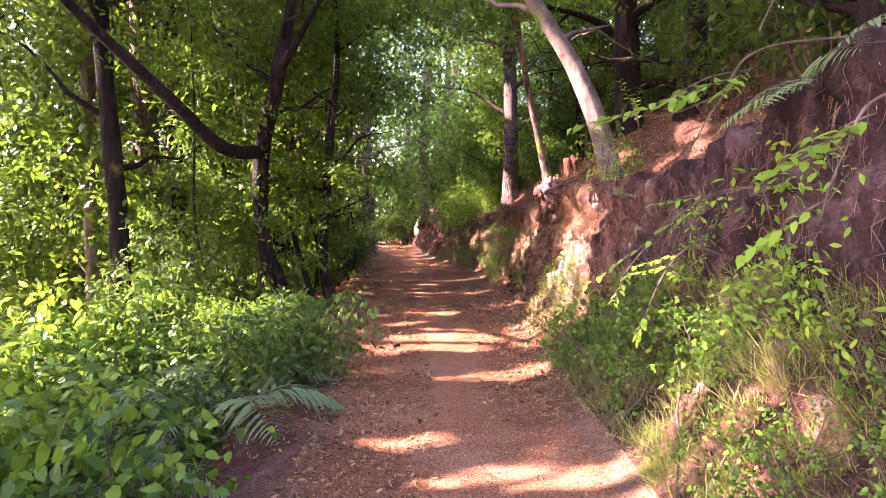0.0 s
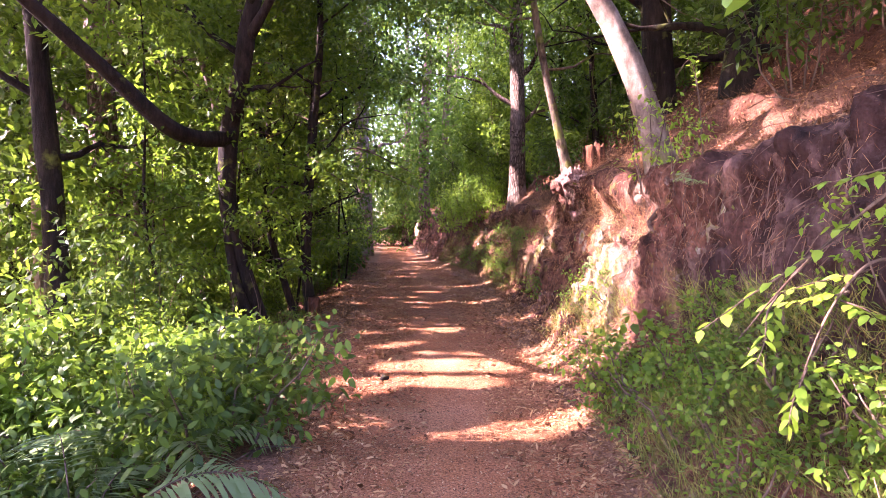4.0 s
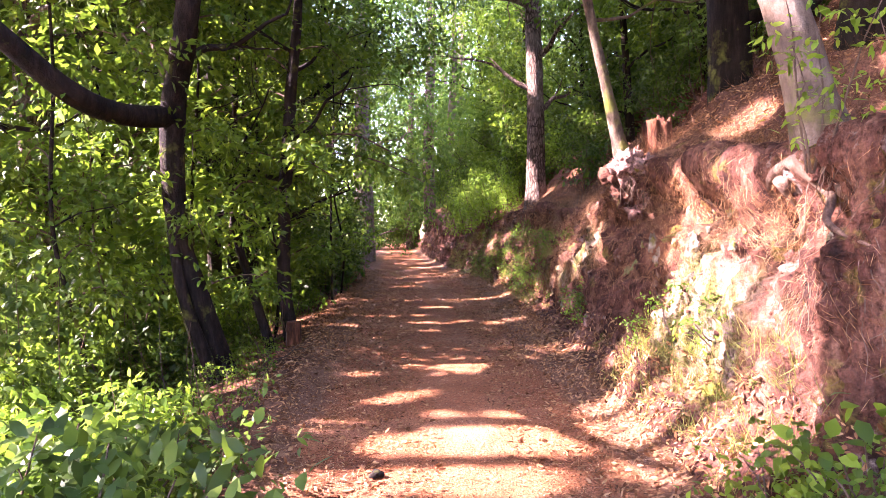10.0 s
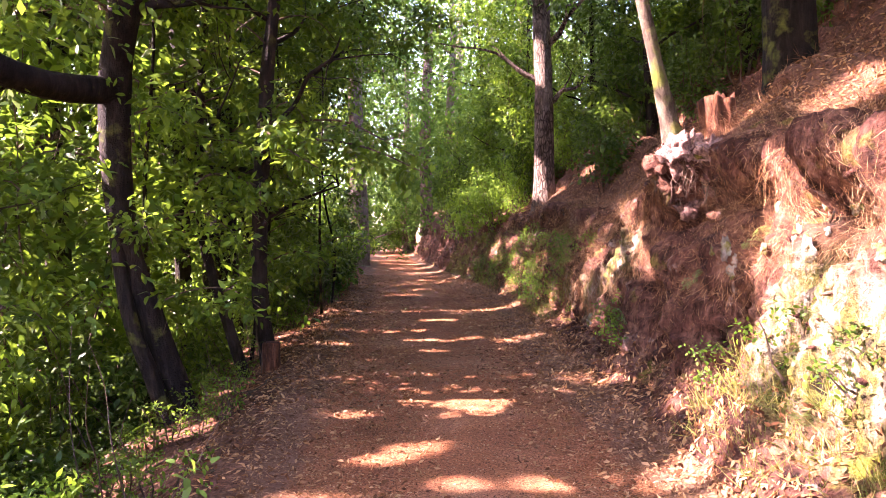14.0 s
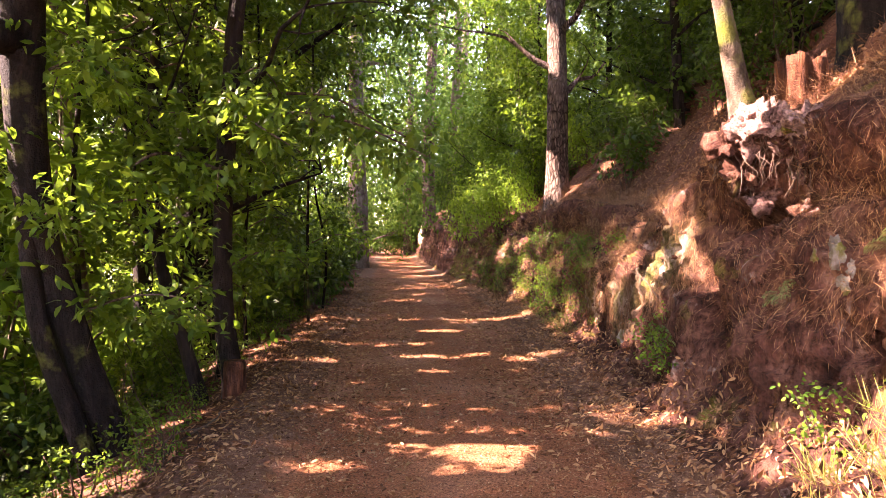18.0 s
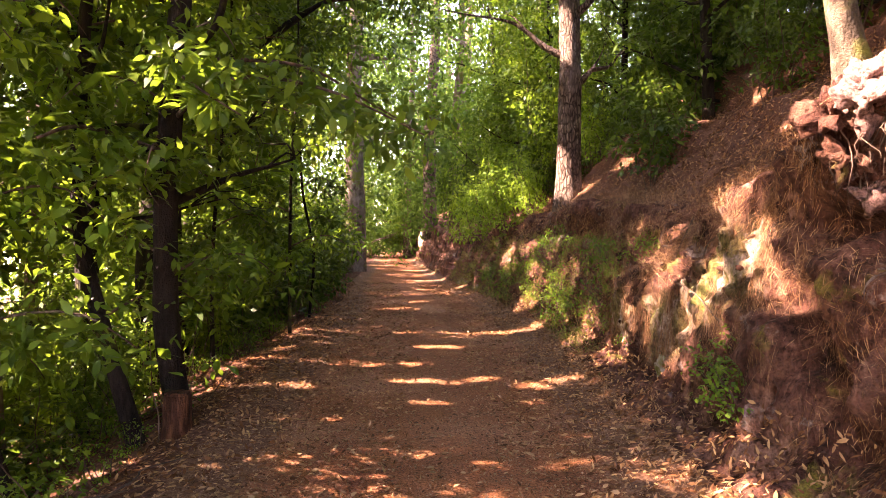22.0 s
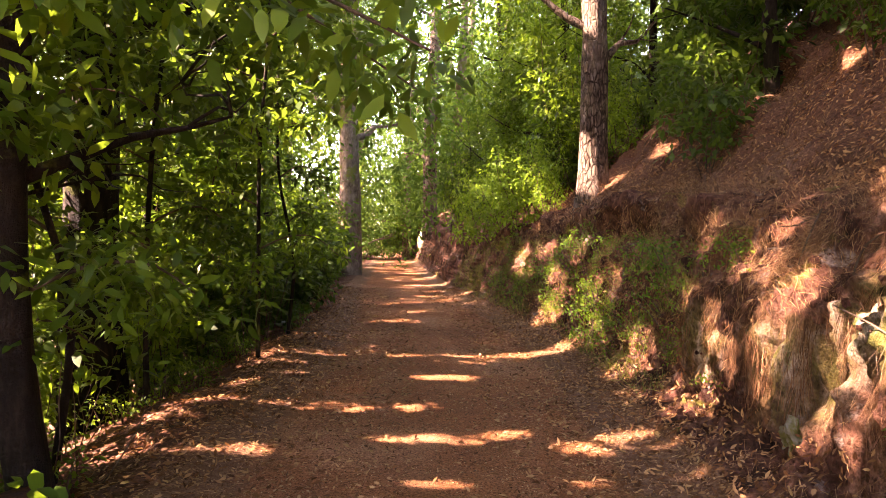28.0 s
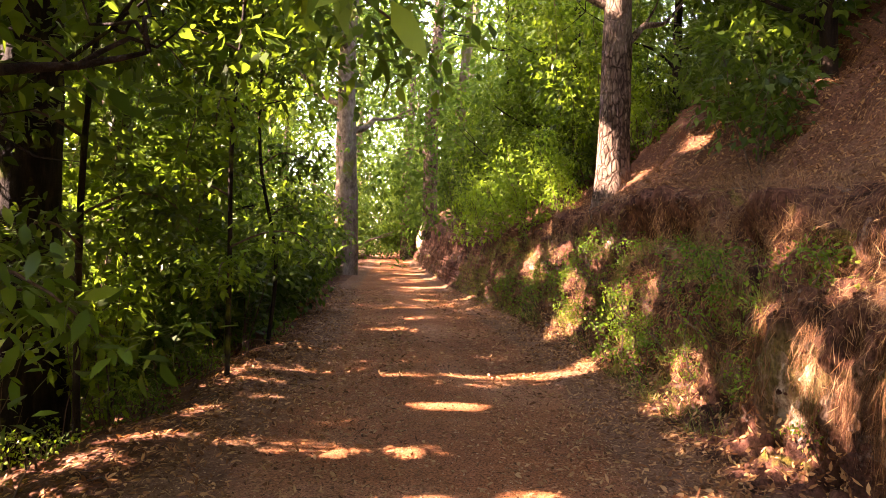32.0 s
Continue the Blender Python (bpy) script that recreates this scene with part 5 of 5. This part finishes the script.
def fern(name, seed, label, fronds=7, long=0.6, arch=(0.55, 0.95), pairs=20, wide=0.021, bare=0.12, material=None):
    """A fern at the origin: arching fronds, each a stalk with pairs of leaflets."""
    rng = np.random.default_rng(seed)
    top = thing(name, (0, 0, 0), label, "fern", "ferns")
    for k in range(fronds):
        turn = 2 * math.pi * (k + rng.uniform(-0.3, 0.3)) / fronds
        out = np.array([math.cos(turn), math.sin(turn), 0])
        whole = np.linspace(0.0, 1, 12)
        t = np.linspace(bare, 1, pairs)
        reach = long * rng.uniform(0.75, 1.15)
        rise = rng.uniform(*arch)
        run = lambda q: out * (q * reach)[:, None] + np.outer(rise * reach * (q - 0.85 * q**2), (0, 0, 1))
        spine = run(t)
        along = np.gradient(spine, axis=0)
        along /= np.linalg.norm(along, axis=1, keepdims=True)
        side = np.cross(along, (0, 0, 1))
        side /= np.linalg.norm(side, axis=1, keepdims=True)
        f = (t - bare) / (1 - bare)
        pin = 0.34 * reach * np.sin(np.pi * (0.12 + 0.86 * f)) ** 0.8 * rng.uniform(0.85, 1.1, pairs)
        way = np.concatenate([side, -side]) + 0.35 * np.tile(along, (2, 1)) + (0, 0, -0.18) + rng.normal(0, 0.08, (2 * pairs, 3))
        half = wide * reach / 0.6 * (0.5 + 0.5 * np.sin(np.pi * (0.2 + 0.75 * f)))
        verts, faces = [tuple(v) for v in spine], []
        for q in range(2 * pairs):
            m, w = q % pairs, way[q] / np.linalg.norm(way[q])
            cross = np.cross(w, (0, 0, 1))
            at = len(verts)
            verts += [tuple(spine[m] + w * pin[m] * a + cross * half[m] * b + (0, 0, c * pin[m])) for a, b, c in ((0.3, 0.45, 0.03), (0.3, -0.45, 0.03), (0.65, 0.38, 0.0), (0.65, -0.38, 0.0), (1.0, 0.0, -0.12))]
            faces += [(m, at + 1, at), (at, at + 1, at + 3, at + 2), (at + 2, at + 3, at + 4)]
        for m in range(pairs - 1):
            verts.append(tuple(spine[m] + (0, 0, -0.004)))
            faces.append((m, m + 1, len(verts) - 1))
        leaf = mesh_object("frond", verts, faces, material or FERN, False)
        frond = part("frond", leaf, top)
        part("stalk", mesh_object("stalk", *tube([(0, 0, -0.06)] + [tuple(v) for v in run(whole)[1:]], [0.006 - 0.0004 * i for i in range(12)], 5), TWIG), frond)
    return top


def spread_out(first, places):
    """Puts a thing at the first place and copies of it at the others: place, tip, turn and scale."""
    for k, (place, tip, turn, scale) in enumerate(places):
        m = Matrix.LocRotScale(Vector(place), Euler((0, -radians(tip), turn)), Vector((scale, scale, scale)))
        if k == 0:
            first.matrix_basis = m
        else:
            keep_scale = first.scale.copy()
            first.scale = (1, 1, 1)
            copy_thing(first, m)
            first.scale = keep_scale


BANK_FERNS = [(7.6, 2.5, 30, 1.0), (14.1, 1.14, 45, 0.3), (13.35, 1.0, 45, 0.33), (13.4, 0.5, 45, 0.25), (14.95, 1.5, 45, 0.38), (15.6, 1.2, 50, 0.25), (11.0, 2.0, 20, 0.35), (17.0, 0.55, 50, 0.4)]
spread_out(fern("fern", 61, "green fern with arching feathery fronds"), [(on_bank(y, z), tip, 1.3 * k, scale) for k, (y, z, tip, scale) in enumerate(BANK_FERNS)])
BRACKEN = [(-1.15, 8.6, 1.0), (-0.95, 6.35, 0.85), (-1.5, 7.3, 1.0), (-1.35, 9.7, 0.85), (-2.1, 8.6, 1.1), (-2.5, 7.2, 1.0), (-2.3, 10.4, 1.0), (-1.6, 5.6, 0.9), (-3.3, 9.4, 1.1), (-2.6, 12.0, 0.9)]
spread_out(fern("bracken", 63, "tall bracken with broad drooping grey-green fronds", 6, 0.95, (1.3, 1.9), 30, 0.02, 0.3), [(zt(x, y), 0, 2.1 * k + 0.4, scale) for k, (x, y, scale) in enumerate(BRACKEN)])


def overhang(label, pts, seed, leaf=0.1, count=34, material=None):
    """A leafy branch that hangs out from the bank."""
    rng = np.random.default_rng(seed)
    top = thing("overhanging_branch", pts[0], label, "branch", "branches over the bank")
    line = np.array(pts, float) - pts[0]
    part("twig", mesh_object("twig", *tube(line, [0.009, 0.007, 0.005, 0.002][:len(pts)], 6, finest=0.03), TWIG), top)
    for s in range(4):
        at = rng.uniform(0.8, len(line) - 1.2)
        i = int(at)
        a = line[i] + (line[i + 1] - line[i]) * (at - i)
        b = a + (line[-1] - line[0]) * rng.uniform(0.2, 0.4) + rng.normal(0, 0.13, 3) * (1, 1, 0.5)
        side = limb_line(rng, a, b, 0.12, 3)
        part("twig", mesh_object("twig", *tube(side, [0.005, 0.004, 0.003, 0.001], 5, finest=0.04), TWIG), top)
        f = np.linspace(0.2, 1, count // 4)
        base = a + (b - a) * f[:, None]
        way = (b - a) / np.linalg.norm(b - a) * 0.7 + np.cross((b - a) / np.linalg.norm(b - a), (0, 0, 1)) * np.where(np.arange(len(f)) % 2, 1, -1)[:, None] + rng.normal(0, 0.22, base.shape) + (0, 0, -0.15)
        for q in range(len(f)):
            long = leaf * rng.uniform(0.65, 1.15)
            part("leaf", leaf_mesh("leaf", base[q:q + 1], way[q:q + 1], np.array([(0.0, 0.0, 1.0)]) + rng.normal(0, 0.25, (1, 3)), long, long * rng.uniform(0.4, 0.55), material or LEAF_BRIGHT, True), top)
    return top


for k, (pts, leaf) in enumerate([
        ([(3.0, 7.5, 2.75), (2.65, 7.25, 2.6), (2.35, 7.1, 2.3), (2.15, 7.0, 1.98)], 0.1), ([(3.05, 6.7, 2.7), (2.75, 6.55, 2.85), (2.45, 6.5, 2.7), (2.3, 6.45, 2.45)], 0.11), ([(2.9, 7.9, 1.9), (2.55, 7.9, 1.85), (2.2, 8.0, 1.55), (1.95, 8.1, 1.2)], 0.08),
        ([(3.0, 6.3, 2.2), (2.7, 6.2, 2.15), (2.5, 6.15, 1.9), (2.4, 6.1, 1.65)], 0.1), ([(2.75, 8.3, 1.4), (2.5, 8.2, 1.5), (2.3, 8.15, 1.3), (2.15, 8.1, 0.95)], 0.08), ([(2.95, 12.2, 2.4), (2.85, 12.05, 2.9), (2.75, 12.0, 3.2), (2.6, 11.95, 3.0)], 0.09)]):
    pts[0] = tuple(on_bank(pts[0][1], pts[0][2])) if k < 5 else zt(*pts[0][:2])
    overhang("drooping leafy branch with fresh yellow-green leaves", pts, 70 + k, leaf, 44)

bramble = shrub("bramble", "low bramble with small green leaves on the bank", 41, 0.5, 0.45, 5, 70, 0.05, LEAF, 9, 0.6, 0.13)
for k, (x, y, z, scale) in enumerate([(2.0, 10.7, 0.3, 1.0), (2.25, 10.2, 0.5, 0.9), (1.98, 11.2, 0.25, 0.8), (2.4, 9.5, 0.4, 1.0), (2.7, 8.8, 0.6, 1.1), (2.4, 8.9, 0.3, 0.8), (2.8, 7.8, 0.7, 1.0), (1.5, 17.1, 0.5, 0.75), (1.3, 20.6, 0.5, 0.6), (0.9, 21.6, 0.4, 0.6), (0.9, 22.3, 0.6, 0.6), (0.7, 23.2, 0.4, 0.6), (0.6, 24.0, 0.9, 0.6), (0.5, 24.6, 0.5, 0.7), (0.2, 25.6, 0.4, 0.7), (0.1, 26.6, 0.8, 0.8), (-0.2, 27.8, 0.5, 0.8), (-0.7, 29.0, 0.5, 0.9), (0.9, 21.9, 1.3, 0.4), (0.6, 23.6, 1.4, 0.5)]):
    x, y, z = on_bank(y, z)
    m = Matrix.LocRotScale((x, y, z - 0.02), Euler((0, -0.3, k * 1.9)), Vector((scale, scale, scale)))
    if k == 0:
        bramble.matrix_basis = m
    else:
        keep_scale = bramble.scale.copy()
        bramble.scale = (1, 1, 1)
        copy_thing(bramble, m)
        bramble.scale = keep_scale
shoot = shrub("young_shoot", "young shoot with large bright leaves on the bank", 42, 1.3, 0.55, 4, 30, 0.1, LEAF_BRIGHT, 8, 0.4, 0.17)
for k, (y, z, scale) in enumerate([(7.0, 0.9, 0.6), (7.8, 1.3, 0.75), (6.6, 1.9, 0.7), (8.6, 1.2, 0.6), (7.3, 1.0, 0.5), (12.0, 2.0, 0.7), (11.4, 2.05, 0.5)]):
    x, y, z = on_bank(y, z)
    m = Matrix.LocRotScale((x, y, z), Euler((0, -0.5 if k < 5 else -0.1, k * 1.7)), Vector((scale, scale, scale)))
    if k == 0:
        shoot.matrix_basis = m
    else:
        keep_scale = shoot.scale.copy()
        shoot.scale = (1, 1, 1)
        copy_thing(shoot, m)
        shoot.scale = keep_scale

broad = shrub("broad_leaved_plant", "low plant with broad rounded blue-green leaves on the bank", 45, 0.55, 0.5, 7, 34, 0.095, LEAF, 5, 0.66, 0.17)
spread_out(broad, [(on_bank(y, z), 14, 1.9 * k, scale) for k, (y, z, scale) in enumerate([(10.7, 0.3, 0.95), (11.1, 0.22, 0.75), (10.4, 0.65, 0.7), (17.3, 0.35, 0.5)])])

# Crumbled soil on the face of the bank and at its foot.
crumbs = []
p, nrm = sample(BANK_GRID, rng, 520, 8, 27, 0.0, 0.85)
for k, (q, up) in enumerate(zip(p, nrm)):
    r = rng.uniform(0.008, 0.03)
    one = ball_rock(k * 1.7, (r, r * rng.uniform(0.8, 1.6), r * rng.uniform(0.6, 1.2)), BANK, "crumb", 0.7, 2)
    verts = [v.co + Vector(q + up * 0.3 * r) for v in one.vertices]
    crumbs.append((verts, [tuple(f.vertices) for f in one.polygons]))
    bpy.data.meshes.remove(one)
stuff("soil_crumbs", mesh_object("soil_crumbs", *merged(crumbs), BANK), "crumbled clods of earth on the bank", "soil")
herb = shrub("herb", "small leafy green herb rooted in bare earth", 47, 0.42, 0.3, 5, 40, 0.05, LEAF, 7, 0.5, 0.09)
herb_at = [(rng.uniform(19.5, 30), rng.uniform(0.15, 1.5)) for _ in range(34)] + [(rng.uniform(12.6, 19), rng.uniform(0.3, 1.2)) for _ in range(4)] + [(rng.uniform(5, 10.5), rng.uniform(0.2, 1.0)) for _ in range(26)]
for k, (y, z) in enumerate(herb_at):
    x, y, z = on_bank(y, z)
    scale = rng.uniform(0.5, 1.1)
    m = Matrix.LocRotScale((x, y, z - 0.02), Euler((0, -0.6, 1.7 * k)), Vector((scale, scale, scale)))
    if k == 0:
        herb.matrix_basis = m
    else:
        keep_scale = herb.scale.copy()
        herb.scale = (1, 1, 1)
        copy_thing(herb, m)
        herb.scale = keep_scale

for k in range(44):
    y = rng.uniform(12, 27)
    x = lay(y)[0] - rng.uniform(0.35, 1.3)
    scale = rng.uniform(0.4, 1.0)
    keep_scale = herb.scale.copy()
    herb.scale = (1, 1, 1)
    copy_thing(herb, Matrix.LocRotScale((x, y, ground_z(x, y) - 0.02), Euler((0, 0, 2.1 * k)), Vector((scale, scale, scale))))
    herb.scale = keep_scale

# Stumps, roots and stones.
def broken_stump(place, radius, height):
    verts, faces, sides = [], [], 44
    for k in range(10):
        for s in range(sides):
            turn = 2 * math.pi * s / sides
            c, d = math.cos(turn), math.sin(turn)
            fibre = 0.09 * noise.noise(Vector((c * 6, d * 6, 0.4 * k))) + 0.08 * math.sin(5 * turn)
            top = height * (0.86 + 0.22 * noise.noise(Vector((c * 1.1, d * 1.1, 4))) + 0.12 * noise.noise(Vector((c * 5, d * 5, 9))))
            flare = 1.35 - 0.35 * min(1, k / 3)
            inner = (1, 0.8, 0.55)[max(0, k - 7)]
            r = radius * flare * (1 + fibre) * inner
            z = -0.12 + (top + 0.12) * min(k, 7) / 7 - (0, 0.02, 0.16)[max(0, k - 7)]
            verts.append((r * c, r * d, z))
    for k in range(9):
        for s in range(sides):
            faces.append((k * sides + s, k * sides + (s + 1) % sides, (k + 1) * sides + (s + 1) % sides, (k + 1) * sides + s))
    faces.append(tuple(range(9 * sides, 10 * sides)))
    ob = new("tree_stump", mesh_object("tree_stump", verts, faces, RED_WOOD))
    ob.location = place
    ob.rotation_euler = (0.05, -0.12, 0)
    return tagged(ob, "broken rotten red-brown tree stump on the brow", "stump")


broken_stump(zt(2.42, 16.4), 0.17, 0.42)
cut = thing("cut_stump", (-2.6, 17.3, ground_z(-2.6, 17.3)), "short sawn-off stump beside a slender tree", "stump")
part("bark", mesh_object("bark", *tube([(0, 0, -0.2), (0, 0, 0.08), (0.01, 0, 0.3)], [0.15, 0.115, 0.105], 16, 0.1), RED_WOOD), cut)
part("cut_face", mesh_object("cut_face", *tube([(0.01, 0, 0.29), (0.01, 0, 0.312)], [0.094, 0.09], 16, 0.06), RED_WOOD), cut, "reddish sawn top face")
clod_at = (1.82, 16.15, 2.2)
clod = thing("root_clod", clod_at, "overhanging clods of pinkish earth held by roots", "clod")
for k, (y, z, r) in enumerate([(15.85, 2.2, 0.12), (16.0, 2.36, 0.13), (16.25, 2.38, 0.14), (16.48, 2.3, 0.14), (16.12, 2.42, 0.13), (16.38, 2.4, 0.13), (16.45, 2.05, 0.12), (15.86, 1.98, 0.08), (16.05, 1.76, 0.1), (16.28, 1.72, 0.08), (16.5, 1.85, 0.1), (15.7, 2.3, 0.12), (15.62, 2.12, 0.1), (16.62, 2.4, 0.13), (15.95, 2.2, 0.1)]):
    q = on_bank(y, z)
    r *= 1.05
    lump = ball_rock(k * 2.3, (r * 0.85, r, r * 0.9), CLOD if k % 3 else BANK, "clod", 1.35, 4)
    lump.transform(Matrix.Translation((q[0] - clod_at[0] + 0.25 * r, y - clod_at[1], z - clod_at[2])))
    part("clod", lump, clod)
roots = thing("exposed_roots", (1.9, 16.2, 2.4), "tangle of exposed roots below a leaning tree", "roots")
for k in range(64):
    y, z = rng.uniform(-0.55, 0.5), rng.uniform(-0.12, 0.1)
    a = np.array([on_bank(16.2 + y, 2.4 + z)[0] - 1.9 + 0.02, y, z])
    b = a + np.array([rng.uniform(-0.06, 0.06), rng.uniform(-0.22, 0.22), -rng.uniform(0.25, 0.65)])
    b[0] = min(b[0], on_bank(16.2 + b[1], 2.4 + b[2])[0] - 1.9 - 0.01)
    part("root", mesh_object("root", *tube(limb_line(rng, a, b, 0.35, 5), [0.005, 0.005, 0.004, 0.003, 0.002, 0.001] if k % 9 else [0.018, 0.016, 0.013, 0.01, 0.007, 0.003], 6), ROOT_BARK if k % 3 else TWIG), roots)
roots = thing("exposed_roots", (2.5, 12.5, 1.95), "thick pale roots running along the bank", "roots")
for pts, r in (([(0, 0.1, 0), (-0.22, 0.3, -0.3), (-0.25, 0.7, -0.55), (-0.2, 1.1, -0.7)], 0.06), ([(0.1, -0.15, 0.15), (-0.1, -0.45, -0.1), (-0.2, -0.9, -0.2), (-0.2, -1.4, -0.28)], 0.065), ([(0, -0.05, 0.1), (-0.2, 0.3, 0.0), (-0.2, 0.55, -0.25)], 0.05), ([(0.05, -0.1, 0.1), (-0.15, -0.3, -0.12), (-0.25, -0.65, -0.3), (-0.2, -1.0, -0.42)], 0.045)):
    moved = []
    for q in pts:
        place = on_bank(12.5 + q[1], 1.95 + q[2])
        moved.append((place[0] - 2.5 - 0.01, q[1], q[2]))
    part("root", mesh_object("root", *tube(moved, [r * (1 - 0.29 * i) for i in range(len(pts))], 8, 0.25), ROOT_BARK), roots)
loose = np.random.default_rng(88)
STONES = [(loose.uniform(13.2, 15.3), loose.uniform(1.3, 1.8), loose.uniform(0.02, 0.045)) for _ in range(22)] + [(loose.uniform(10.6, 12.0), loose.uniform(1.3, 1.75), loose.uniform(0.02, 0.045)) for _ in range(8)]
for k, (y, z, r) in enumerate([(18.6, 0.4, 0.09), (19.3, 0.35, 0.08), (20.1, 0.45, 0.1), (14.8, 1.75, 0.08), (14.4, 1.55, 0.09), (15.1, 1.45, 0.07), (13.9, 1.5, 0.06), (10.7, 1.7, 0.09), (53.0, 1.1, 0.8)] + STONES):
    x, y, z = on_bank(y, z)
    rock = new("rock", ball_rock(k * 3.7, (r * 0.6, r * 1.1, r * 1.2), ROCK, "rock", 0.85, 3))
    rock.location = (x + 0.3 * r, y, z)
    tagged(rock, "pale mossy rock set into the earth bank", "rock", "rocks in the bank")
chip = new("bark_chip", ball_rock(9, (0.05, 0.035, 0.03), BARK_DARK, "bark_chip", 0.6, 2))
chip.location = (-0.27, 12.3, 0.035)
tagged(chip, "small dark chunk of bark on the trail", "debris")
sticks = []
for k in range(90):
    grid = (HILL_GRID, BANK_GRID, GROUND_GRID)[k % 3]
    q, qn = sample(grid, rng, 1, 8, 32, *((0.0, 0.5) if k % 3 == 0 else (0.3, 1.0) if k % 3 == 1 else (1.0, 0.75)))
    way = np.cross(qn[0], rng.normal(0, 1, 3))
    way = way / np.linalg.norm(way) * rng.uniform(0.15, 0.5)
    sticks.append(tube(limb_line(rng, q[0] - way + qn[0] * 0.02, q[0] + way + qn[0] * 0.03, 0.2, 3), [0.008, 0.007, 0.006, 0.003], 5))
stuff("fallen_twigs", mesh_object("fallen_twigs", *merged(sticks), TWIG), "fallen grey-brown twigs on the ground", "twigs")
stems = []
for k in range(130):
    y = rng.uniform(12.5, 36)
    x = lay(y)[0] - rng.uniform(0.35, 3.2)
    z = ground_z(x, y)
    tip = np.array([x, y, z]) + (rng.normal(0, 0.25), rng.normal(0, 0.25), rng.uniform(0.4, 1.3))
    stems.append(tube(limb_line(rng, (x, y, z - 0.05), tip, 0.07, 4), [0.006, 0.005, 0.004, 0.003, 0.002], 5))
stuff("bare_stems", mesh_object("bare_stems", *merged(stems), TWIG), "thin bare brown stems under the shrubs", "stems")
